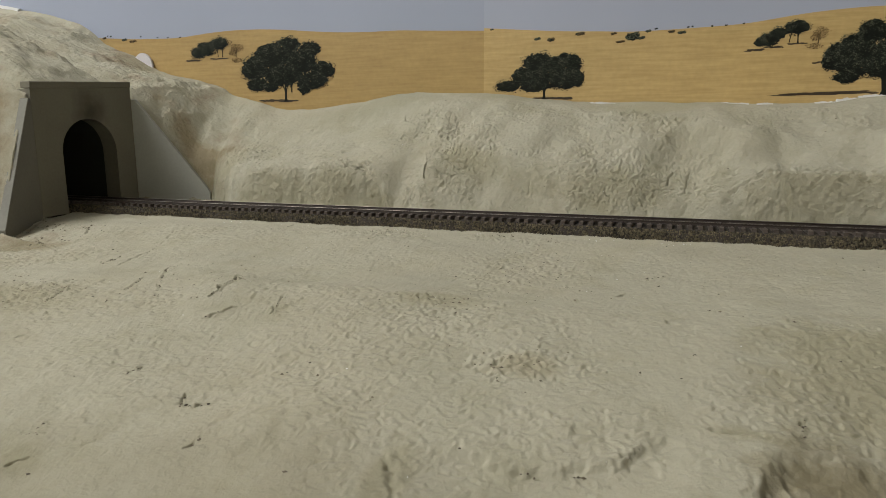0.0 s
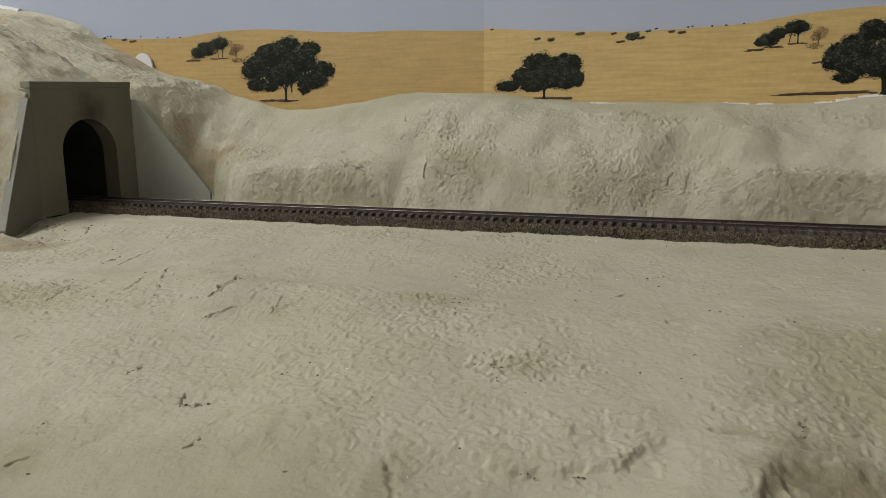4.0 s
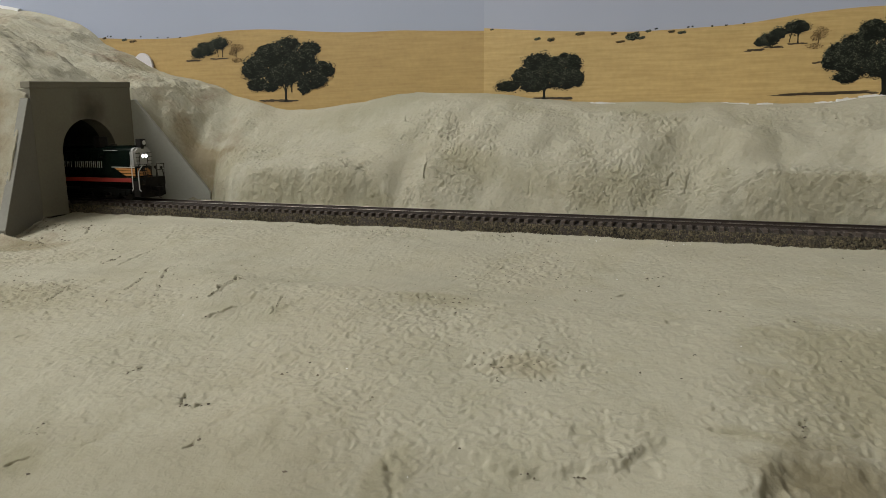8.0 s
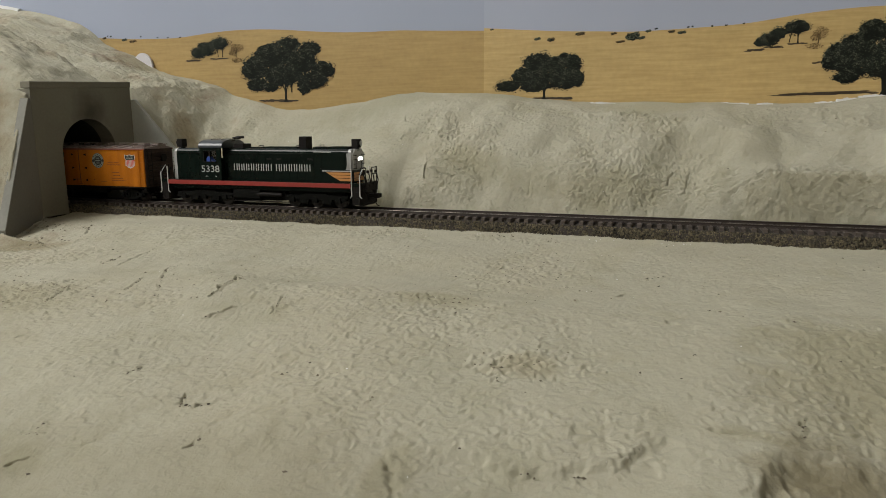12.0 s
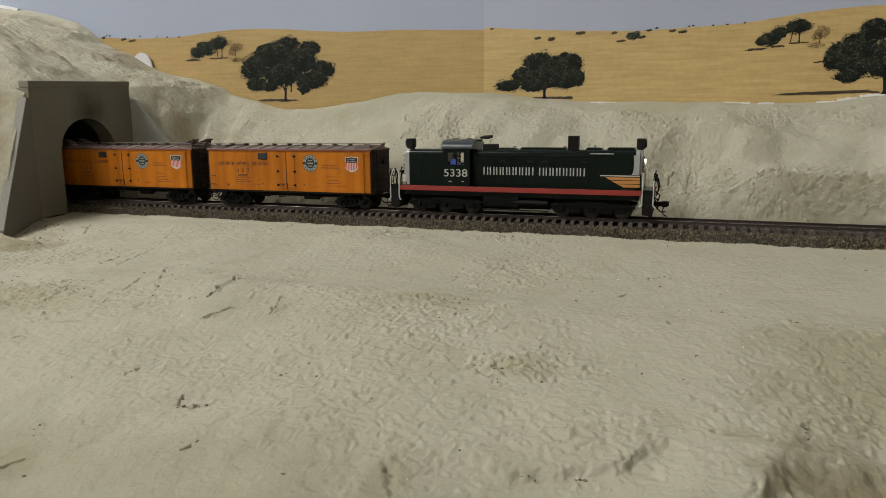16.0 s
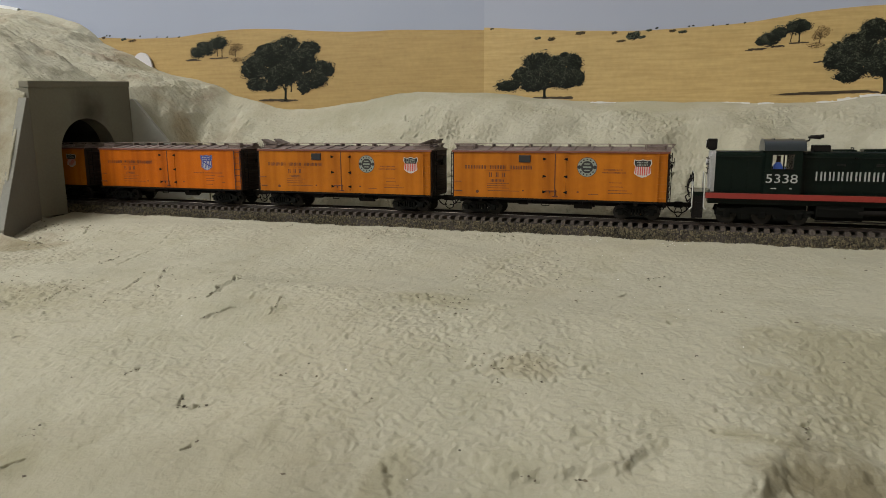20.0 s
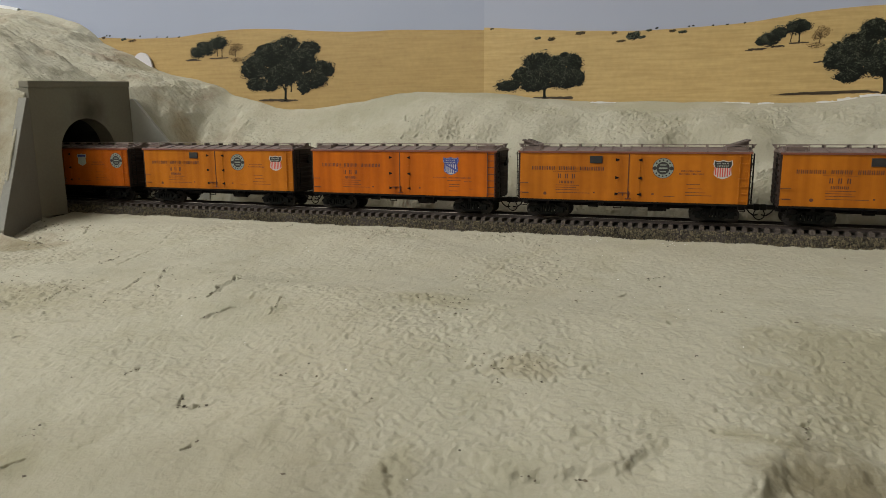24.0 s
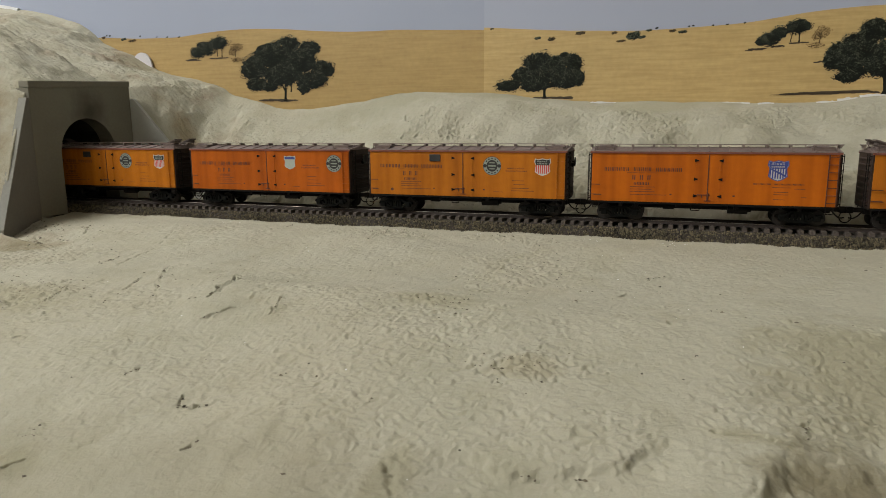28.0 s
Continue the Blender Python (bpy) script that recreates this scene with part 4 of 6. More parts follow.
def trees():
    L, R = SHEETS
    printed_tree(L, 1, [(-421.4, 121.8, 18.1, 14.4), (-417.1, 105.6, 15.7, 8.2), (-399.8, 132.6, 23.8, 14.2), (-380.5, 143.1, 18.3, 9.8), (-355.7, 139.3, 13.7, 8.3), (-366.2, 127.1, 23.1, 14.0), (-340.2, 117.7, 14.6, 9.8), (-353.8, 108.3, 19.7, 9.9), (-387.2, 113.5, 27.0, 12.9), (-362.5, 100.0, 8.3, 5.7), (-403.3, 102.4, 10.4, 5.2)], 6500, 0.62,
                 [(-385.1, 87.6, -384.2, 106, 1.6), (-364.8, 93.7, -364.2, 106, 1.2), (-378.0, 97.0, -377.6, 106, 0.7)], [(-419, 89.4, -370, 88.2, 1.6)], 0.003)
    printed_tree(L, 2, [(-491.4, 140.2, 10.0, 6.5), (-479.9, 143.6, 13.9, 8.2), (-462.9, 149.3, 14.4, 7.0)], 1700, 0.55, [(-459.9, 134.9, -459.2, 145, 0.55), (-465.5, 135.4, -466, 145, 0.4)], [(-509, 132.9, -486, 132.6, 1.1), (-480, 133.4, -450, 133.6, 0.8)], 0.006)
    printed_tree(L, 12, [(-441.2, 143.5, 8.9, 4.3), (-446.9, 138.8, 5.0, 3.5), (-442.1, 131.0, 7.1, 2.6)], 800, 0.42, [(-443, 134, -442, 143, 0.35)], (), 0.0, True)
    printed_tree(R, 3, [(-151.3, 97.3, 13.4, 6.2), (-136.7, 104.6, 11.9, 8.9), (-122.5, 116.7, 16.8, 10.7), (-92.9, 114.4, 10.6, 9.8), (-88.8, 103.2, 8.0, 8.6), (-115.6, 102.7, 20.6, 10.5), (-97.6, 101.0, 15.2, 8.7), (-99.4, 121.6, 5.6, 3.9), (-108.1, 110.0, 17.8, 9.9), (-106.5, 116.5, 10.0, 7.0), (-128.0, 97.0, 14.0, 6.0)], 4800, 0.55,
                 [(-117.1, 85.4, -117.3, 97, 1.5)], [(-132, 86.2, -89, 85.7, 1.2)], 0.003)
    printed_tree(R, 4, [(56.9, 126.8, 4.7, 3.6), (63.1, 128.5, 8.8, 6.2), (70.1, 133.3, 6.8, 5.3), (83.2, 137.0, 10.6, 5.9)], 1500, 0.5, [(84.5, 124.9, 84.2, 134.5, 0.55), (78.5, 125.6, 80, 134, 0.4)], [(45.7, 120.5, 62, 120.9, 1.1), (60, 122.2, 76, 122.6, 1.0), (76, 124.4, 92, 124.6, 0.7)], 0.008)
    printed_tree(R, 14, [(100.7, 132.4, 6.0, 4.3), (97.0, 128.7, 4.0, 3.1), (96.5, 122.2, 6.0, 2.2)], 700, 0.38, [(99, 124, 99.6, 132, 0.35)], (), 0.0, True)
    printed_tree(R, 5, [(111.5, 110.6, 10.3, 8.7), (113.0, 117.1, 9.9, 7.6), (123.2, 123.1, 9.7, 8.6), (136.0, 131.1, 11.4, 10.6), (147.0, 115.7, 11.3, 12.8), (125.8, 105.8, 15.6, 9.1), (131.0, 116.0, 15.0, 10.0), (120.6, 97.7, 10.8, 5.3), (141.4, 104.2, 11.5, 8.6), (154.3, 128.1, 11.2, 12.6), (160.2, 106.7, 13.0, 10.6)], 5600, 0.6,
                 [(147.2, 83.4, 145.7, 100, 2.1)], [(67.4, 84.9, 146, 85.6, 1.2), (82, 85.6, 140, 86.6, 1.0), (95.5, 109.0, 104, 109.8, 0.8)], 0.002)
    far = [(R, -124.2, 137.7, 3.4, 1.7), (R, -111.8, 136.6, 3.6, 2.2), (R, -86.7, 140.3, 5.0, 1.9), (R, -58.0, 139.1, 3.1, 1.4), (R, -42.3, 136.0, 6.6, 4.2), (R, -52.2, 132.2, 4.3, 1.4), (R, -35.2, 134.5, 3.8, 1.6), (R, -29.6, 139.8, 2.8, 1.4), (R, -23.4, 141.4, 1.4, 0.9), (R, -10.8, 138.4, 3.2, 1.5), (R, -166.2, 147.9, 1.9, 1.0), (R, -2.7, 137.3, 4.1, 1.6), (R, 2.0, 141.4, 0.9, 0.7), (R, 5.3, 141.7, 0.9, 0.7), (R, 20.4, 141.2, 0.9, 0.7), (R, 31.3, 141.3, 1.1, 0.7), (R, 44.2, 141.9, 0.9, 0.7)]
    far += [(L, -617.2, 161.5, 3.3, 1.6), (L, -612.4, 163.5, 1.2, 0.9), (L, -607.9, 163.0, 1.6, 0.9), (L, -589.1, 158.4, 4.4, 1.8), (L, -577.2, 156.3, 6.0, 1.8), (L, -565.9, 160.7, 1.2, 0.9), (L, -529.3, 158.0, 1.2, 0.9), (L, -513.3, 157.3, 1.5, 0.9), (L, -543.2, 158.7, 1.2, 0.6)]
    for k, (sheet, x, z, rx, rz) in enumerate(far):
        printed_tree(sheet, 40 + k, [(x - rx * 0.25, z - rz * 0.1, rx * 0.7, rz * 0.8), (x + rx * 0.4, z + rz * 0.15, rx * 0.55, rz * 0.8)], 70, max(0.26, rz * 0.22), base=5 if 1 < k < 4 or k % 4 == 1 else 2)


trees()


def bare_edges():
    """Unpainted white scraps along the top edge of the landscape."""
    def scrap(name, label, x0, x1, z, h, seed):
        rs = random.Random(seed)
        n = 14
        bm = bmesh.new()
        top = [(x0 + (x1 - x0) * k / n, z + 0.85 * h * math.sin(math.pi * min(max(k / n, 0.04), 0.96)) * rs.uniform(0.15, 1.0)) for k in range(n + 1)]
        prism(bm, [(x0, z - 9), *top, (x1, z - 9)], "y", YB - 3.2, YB + 0.2)
        tagged(mesh_object(name, bm, WHITE), label, "plaster scrap", "bare edges")
    for k, (x0, x1, z, h) in enumerate(((-82, -54, 80.8, 1.8), (26, 52, 78.8, 1.5), (58, 70, 78.4, 0.9), (100, 116, 78.6, 1.6), (115, 132, 80.6, 1.9), (130, 149, 83.0, 1.6))):
        scrap("plaster_scrap", "bare white plaster edge along the top of the bank", x0, x1, z, h, 70 + k)
    bm = bmesh.new()
    prism(bm, [(-800, 203), (-800, 210), (-771, 206.6), (-755, 203.6), (-737, 199.6), (-741, 196)], "y", YB - 3.2, YB + 0.2)
    tagged(mesh_object("plaster_scrap", bm, WHITE), "bare white plaster edge along the top of the hill", "plaster scrap", "bare edges")
    bm = bmesh.new()
    prof = [(-577 + 13.5 + 13.8 * math.cos(a), 126 + (17 if math.sin(a) > 0 else 12) * math.sin(a)) for a in [6.2832 * k / 28 for k in range(28)]]
    prism(bm, prof, "y", YB - 3.0, YB - 0.6)
    bmesh.ops.bevel(bm, geom=list(bm.edges), offset=0.3, segments=1, affect="EDGES")
    tagged(mesh_object("foam_disc", bm, FOAM), "round white foam piece sticking up behind the hill", "foam piece")


bare_edges()

# ---- train materials ----


def streaked(m, amount=0.5, sx=95.0, sz=5.0):
    """Grime that runs down the sides in soft vertical streaks."""
    n, l, b, tc = nodes_of(m)
    mp = n.new("ShaderNodeMapping")
    mp.inputs["Scale"].default_value = (sx, sx, sz)
    l.new(tc.outputs["Object"], mp.inputs["Vector"])
    t = n.new("ShaderNodeTexNoise")
    t.inputs["Scale"].default_value = 1.0
    t.inputs["Detail"].default_value = 2.5
    l.new(mp.outputs["Vector"], t.inputs["Vector"])
    r = n.new("ShaderNodeValToRGB")
    r.color_ramp.elements[0].position, r.color_ramp.elements[0].color = 0.30, (0.45, 0.36, 0.30, 1)
    r.color_ramp.elements[1].position, r.color_ramp.elements[1].color = 0.58, (1, 1, 1, 1)
    l.new(t.outputs["Fac"], r.inputs["Fac"])
    mx = n.new("ShaderNodeMix")
    mx.data_type, mx.blend_type = "RGBA", "MULTIPLY"
    mx.inputs["Factor"].default_value = amount
    src = b.inputs["Base Color"].links[0].from_socket
    l.new(src, mx.inputs["A"])
    l.new(r.outputs["Color"], mx.inputs["B"])
    l.new(mx.outputs["Result"], b.inputs["Base Color"])
    return m


def boarded(m, pitch=1.0):
    """Fine upright board grooves."""
    n, l, b, tc = nodes_of(m)
    sp = n.new("ShaderNodeSeparateXYZ")
    l.new(tc.outputs["Object"], sp.inputs[0])
    k = n.new("ShaderNodeMath")
    k.operation = "MULTIPLY"
    k.inputs[1].default_value = 1.0 / (pitch * MM)
    l.new(sp.outputs["X"], k.inputs[0])
    fr = n.new("ShaderNodeMath")
    fr.operation = "FRACT"
    l.new(k.outputs[0], fr.inputs[0])
    st = n.new("ShaderNodeMath")
    st.operation = "GREATER_THAN"
    st.inputs[1].default_value = 0.12
    l.new(fr.outputs[0], st.inputs[0])
    bp = n.new("ShaderNodeBump")
    bp.inputs["Strength"].default_value = 0.5
    bp.inputs["Distance"].default_value = 0.00012
    l.new(st.outputs[0], bp.inputs["Height"])
    l.new(bp.outputs["Normal"], b.inputs["Normal"])
    return m


ORANGE = [boarded(streaked(mat("reefer_orange_%s" % k, c, 0.5, var=0.10, fine=300, coarse=25, spec=0.2), a)) for k, c, a in
          (("warm", (0.42, 0.135, 0.007), 0.62), ("deep", (0.47, 0.115, 0.003), 0.72), ("reddish", (0.40, 0.092, 0.004), 0.6))]
OXIDE = streaked(mat("brown_oxide_end", (0.032, 0.018, 0.013), 0.75, var=0.35, spec=0.25), 0.5)
EAVE = mat("red_brown_eave", (0.16, 0.05, 0.03), 0.65, var=0.3)
HATCH = mat("grimy_hatch_cover", (0.085, 0.065, 0.055), 0.75, var=0.4, fine=500, coarse=80)
ROOF = mat("dusty_grey_roof", (0.150, 0.112, 0.100), 0.6, metal=0.2, var=0.35, fine=500, coarse=60)
BOARDWALK = mat("grey_running_board", (0.15, 0.118, 0.10), 0.75, var=0.4)
IRON = mat("blackened_iron", (0.0075, 0.0062, 0.0054), 0.65, var=0.4, spec=0.14)
TRUCKM = mat("grimy_truck_frame", (0.0048, 0.0050, 0.0042), 0.85, var=0.5, spec=0.07)
WHEELM = mat("brown_wheel_face", (0.018, 0.015, 0.013), 0.6, metal=0.3, var=0.3)
LETTER = mat("dark_red_brown_lettering", (0.085, 0.024, 0.010), 0.6, var=0.3, bump=0.0)
BLACKP = mat("black_paint", (0.015, 0.015, 0.016), 0.5, var=0.2, bump=0.0)
WHITEP = mat("white_paint", (0.44, 0.44, 0.42), 0.5, var=0.12, bump=0.0)
REDP = mat("shield_red", (0.50, 0.05, 0.035), 0.5, var=0.1, bump=0.0)
BLUEP = mat("shield_blue", (0.03, 0.05, 0.22), 0.5, var=0.1, bump=0.0)
BADGEGREY = mat("dull_badge_grey", (0.215, 0.24, 0.21), 0.5, var=0.2, bump=0.0)
GREENGREY = mat("pale_green_grey", (0.33, 0.37, 0.33), 0.5, var=0.15, bump=0.0)
GREEN = streaked(mat("dark_locomotive_green", (0.0036, 0.0078, 0.0058), 0.22, var=0.25, fine=500, coarse=30, bump=0.05, spec=0.16), 0.25)
# locomotive green lifted to blue-grey: the roof's sheen is in the base colour
CABTOP = mat("cab_roof_painted_sheen", (0.016, 0.022, 0.027), 0.32, var=0.25, fine=500, coarse=40, bump=0.05, spec=0.5)
STRIPE = mat("red_sill_stripe", (0.225, 0.021, 0.014), 0.5, var=0.15)
NOSE = mat("dull_silver_nose", (0.30, 0.30, 0.295), 0.45, metal=0.25, var=0.2)
WINGOR = mat("orange_wing_stripe", (0.44, 0.195, 0.050), 0.5, var=0.12)
HEADLIGHT = mat("lit_headlight", (1.0, 0.97, 0.9), 0.4, var=0.0, bump=0.0, emit=14.0)
LENS = mat("headlight_lens", (0.55, 0.55, 0.52), 0.15, var=0.05, bump=0.0)
BLUECLOTH = mat("blue_figurine_paint", (0.03, 0.08, 0.35), 0.6, var=0.1)
GLASS = mat("cab_glass", (1, 1, 1), 0.05, var=0.0, bump=0.0)
GLASS.node_tree.nodes["Principled BSDF"].inputs["Transmission Weight"].default_value = 1.0
TRAIN, WHEELS = [], []


def printed(name, polys, y, materials, parent, label=""):
    """Flat lettering or badge: (polygon of (x, z), material index), a thin skin on the car side."""
    bm = bmesh.new()
    for k, (pts, mi) in enumerate(polys):
        f = bm.faces.new([bm.verts.new((px, y - 0.004 * k, pz)) for px, pz in pts])
        f.material_index = mi
    return part(name, bm, materials, parent, label)


def bars(x0, x1, z0, z1, letters, fill=0.7, mi=0):
    """A word as plain upright bars, two to a letter; a blank leaves a gap."""
    p = (x1 - x0) / len(letters)
    w = p * fill * 0.34
    out = []
    for k, c in enumerate(letters):
        if c != " ":
            out += [rect(x0 + p * k + d, x0 + p * k + d + w, z0, z1, mi) for d in (0.0, p * fill - w)]
    return out


def rect(x0, x1, z0, z1, mi=0):
    return ([(x0, z0), (x1, z0), (x1, z1), (x0, z1)], mi)


def disc(cx, cz, r, mi=0, n=28, r2=None):
    return ([(cx + r * math.cos(6.2832 * k / n), cz + (r2 or r) * math.sin(6.2832 * k / n)) for k in range(n)], mi)


def wheelset(truck, x, r, gauge=8.6):
    bm = bmesh.new()
    cyl(bm, (0, -12, 0), (0, 12, 0), 0.9, 8)
    for s in (-1, 1):
        cyl(bm, (0, s * (gauge - 0.9), 0), (0, s * (gauge + 1.0), 0), r, 24)
        cyl(bm, (0, s * (gauge - 1.4), 0), (0, s * (gauge - 0.8), 0), r + 0.45, 24)
        cyl(bm, (0, s * (gauge + 1.0), 0), (0, s * (gauge + 1.25), 0), r * 0.42, 12)
        for a in range(4):
            cyl(bm, (r * 0.66 * math.cos(a * 1.5708), s * (gauge + 0.9), r * 0.66 * math.sin(a * 1.5708)), (r * 0.66 * math.cos(a * 1.5708), s * (gauge + 1.12), r * 0.66 * math.sin(a * 1.5708)), r * 0.13, 6)
    ob = part("wheelset", bm, WHEELM, truck, smooth=True)
    ob.location = (x * MM, 0, r * MM)
    WHEELS.append((ob, r, x, r))


def freight_truck(car, x):
    bm = bmesh.new()
    for s in (-1, 1):
        y0, y1 = (s * 11.2, s * 13.4)
        y0, y1 = min(y0, y1), max(y0, y1)
        # cast side frame: top chord, dipped bottom chord, columns, journal boxes
        prism(bm, [(-13.2, 5.2), (-12.6, 7.0), (-8, 7.4), (-5, 9.3), (5, 9.3), (8, 7.4), (12.6, 7.0), (13.2, 5.2), (9, 5.0), (5.0, 7.3), (-5.0, 7.3), (-9, 5.0)], "y", y0, y1)
        prism(bm, [(-9.5, 5.4), (-5, 2.1), (5, 2.1), (9.5, 5.4), (7.8, 6.2), (4.2, 3.6), (-4.2, 3.6), (-7.8, 6.2)], "y", y0, y1)
        for cx in (-3.8, 3.8):
            box(bm, cx - 0.8, cx + 0.8, y0, y1, 3.0, 8.4)
        for cx in (-9.65, 9.65):
            box(bm, cx - 1.7, cx + 1.7, min(y0, y1 if s > 0 else y0 - 0.9), max(y1, y1 + 0.9 if s > 0 else y1), 3.4, 6.6, 0.3)
        for cx in (-1.9, 0, 1.9):
            cyl(bm, (cx, (y0 + y1) / 2, 3.6), (cx, (y0 + y1) / 2, 7.4), 0.85, 8)
    box(bm, -2.6, 2.6, -12.5, 12.5, 6.6, 9.6, 0.3)
    t = part("truck", bm, TRUCKM, car)
    t.location = (x * MM, 0, 0)
    for dx in (-9.65, 9.65):
        wheelset(t, dx, 4.8)
    return t


def coupler(car, x, s, z=9.8):
    bm = bmesh.new()
    a, b = sorted((x, x + s * 6.0))
    box(bm, a, b, -1.5, 1.5, z - 1.4, z + 1.4, 0.25)
    a, b = sorted((x + s * 5.5, x + s * 9.2))
    box(bm, a, b, -2.6, 1.0, z - 1.9, z + 1.9, 0.5)
    a, b = sorted((x + s * 7.4, x + s * 10.0))
    box(bm, a, b, 0.4, 2.7, z - 1.6, z + 1.6, 0.5)
    c = part("coupler", bm, IRON, car, "black knuckle coupler")
    bm = bmesh.new()
    rod(bm, [(x + s * 7.2, 0, z - 1.6), (x + s * 6.0, 0, 5.6), (x + s * 6.3, 0, 3.6), (x + s * 7.6, 0, 2.2), (x + s * 9.4, 0, 1.7)], 0.32, 6)
    part("trip_pin", bm, IRON, c)
    bm = bmesh.new()
    rod(bm, [(x + s * 1.0, -3.2, z - 0.4), (x + s * 3.2, -3.4, z - 3.2), (x + s * 5.6, -3.2, z - 5.0), (x + s * 8.2, -2.6, z - 4.6)], 0.42, 6)
    part("air_hose", bm, IRON, c)
    return c


def reefer(livery, hatches_open, label):
    car = thing("refrigerator_car", label, "rail car", "reefers of the train")
    hl, hw, zb, zt = 71.5, 16.2, 12.6, 44.0
    orange = ORANGE[{"shield": 1, "pale": 2}.get(livery, 0)]
    bm = bmesh.new()
    box(bm, -hl + 1.0, hl - 1.0, -hw, hw, zb, zt, 0.15)
    body = part("body", bm, orange, car, "orange wood-sheathed body")
    # ends
    for s in (-1, 1):
        bm = bmesh.new()
        a, b = sorted((s * (hl - 1.0), s * hl))
        box(bm, a, b, -hw + 0.1, hw - 0.1, zb - 0.4, zt + 0.2, 0.2)
        end = part("end_wall", bm, OXIDE, car, "dark brown ribbed end wall")
        for k in range(8):
            z = zb + 2.6 + k * 3.6
            bm = bmesh.new()
            cyl(bm, (s * (hl + 0.05), -12.2, z), (s * (hl + 0.05), 12.2, z), 0.75, 8)
            part("rib", bm, OXIDE, end)
        bm = bmesh.new()
        for yy in (-hw + 1.6, -hw + 6.2):
            rod(bm, [(s * (hl + 1.4), yy, zb), (s * (hl + 1.4), yy, zt - 0.5)], 0.25, 5)
        for k in range(8):
            z = zb + 1.5 + k * 4.0
            rod(bm, [(s * (hl + 1.4), -hw + 1.6, z), (s * (hl + 1.4), -hw + 6.2, z)], 0.24, 5)
        for k in (0, 7):
            rod(bm, [(s * hl, -hw + 1.6, zb + 1.5 + k * 4.0), (s * (hl + 1.5), -hw + 1.6, zb + 1.5 + k * 4.0)], 0.24, 5)
        part("end_ladder", bm, IRON, end)
        if s > 0:
            bm = bmesh.new()
            cyl(bm, (hl + 0.4, 3.0, 36.5), (hl + 2.6, 3.0, 36.5), 0.4, 6)
            cyl(bm, (hl + 2.4, 3.0, 36.5), (hl + 2.8, 3.0, 36.5), 3.2, 18)
            box(bm, hl + 0.3, hl + 1.9, 1.6, 4.4, 33.2, 35.6, 0.3)
            part("brake_wheel", bm, IRON, end)
    # roof with panel seams, eaves, running board and hatches
    bm = bmesh.new()
    prism(bm, [(-hw - 0.35, zt), (-hw - 0.35, zt + 0.5), (0, zt + 2.9), (hw + 0.35, zt + 0.5), (hw + 0.35, zt)], "x", -hl - 0.4, hl + 0.4)
    for k in range(13):
        x = -hl + 2 + k * (2 * hl - 4) / 12
        for s in (-1, 1):
            A = [(x - 0.45, s * (hw + 0.2), zt + 0.45), (x + 0.45, s * (hw + 0.2), zt + 0.45), (x + 0.45, s * 1.5, zt + 2.75), (x - 0.45, s * 1.5, zt + 2.75)]
            lo = [bm.verts.new(p) for p in A]
            hi = [bm.verts.new((p[0], p[1], p[2] + 0.55)) for p in A]
            bm.faces.new(hi)
            for q in range(4):
                bm.faces.new((lo[q], lo[(q + 1) % 4], hi[(q + 1) % 4], hi[q]))
    roof = part("roof", bm, ROOF, car, "dusty grey panelled metal roof")
    for s in (-1, 1):
        bm = bmesh.new()
        y0, y1 = sorted((s * (hw + 0.05), s * (hw + 0.6)))
        box(bm, -hl - 0.3, hl + 0.3, y0, y1, zt - 0.9, zt + 0.25, 0.1)
        part("eave_strip", bm, EAVE, roof)
    bm = bmesh.new()
    for y in (-1.9, 0, 1.9):
        box(bm, -hl - 3.2, hl + 3.2, y - 0.85, y + 0.85, zt + 4.3, zt + 4.75)
    for k in range(12):
        x = -hl - 1.5 + k * (2 * hl + 3) / 11
        box(bm, x - 0.6, x + 0.6, -2.8, 2.8, zt + 2.4, zt + 4.3)
    for s in (-1, 1):
        rod(bm, [(s * (hl + 2.8), -2.4, zt + 4.3), (s * (hl - 0.2), -2.4, zt + 1.2)], 0.22, 5)
        rod(bm, [(s * (hl + 2.8), 2.4, zt + 4.3), (s * (hl - 0.2), 2.4, zt + 1.2)], 0.22, 5)
    part("running_board", bm, BOARDWALK, roof, "weathered plank running board")
    for s in (-1, 1):
        for t in (-1, 1):
            bm = bmesh.new()
            x0, x1 = sorted((s * (hl - 14.5), s * (hl - 3.0)))
            y0, y1 = sorted((t * 4.2, t * 12.6))
            box(bm, x0, x1, y0, y1, zt + 0.8, zt + 3.4, 0.35)
            rod(bm, [(x0 - 0.6, t * 13.2, zt + 1.0), (x0 - 0.6, t * 13.2, zt + 4.2), (x1 + 0.6, t * 13.2, zt + 4.2), (x1 + 0.6, t * 13.2, zt + 1.0)], 0.24, 5)
            hatch = part("ice_hatch", bm, ROOF, roof)
            if hatches_open:
                bm = bmesh.new()
                box(bm, -5.2, 5.2, -4.2, 4.2, -0.5, 0.6, 0.25)
                box(bm, -3.9, 3.9, -3.2, 3.2, -2.1, -0.4, 0.3)
                bmesh.ops.rotate(bm, verts=bm.verts, matrix=Matrix.Rotation(-s * radians(19), 3, "Y"))
                bmesh.ops.translate(bm, verts=bm.verts, vec=(s * (hl - 6.2), t * 8.4, zt + 5.7))
                rod(bm, [(s * (hl - 3.6), t * 11.6, zt + 3.2), (s * (hl - 2.6), t * 11.6, zt + 6.6), (s * (hl - 4.0), t * 11.6, zt + 7.2)], 0.3, 5)
                part("raised_cover", bm, HATCH, hatch, "ice hatch cover propped open")
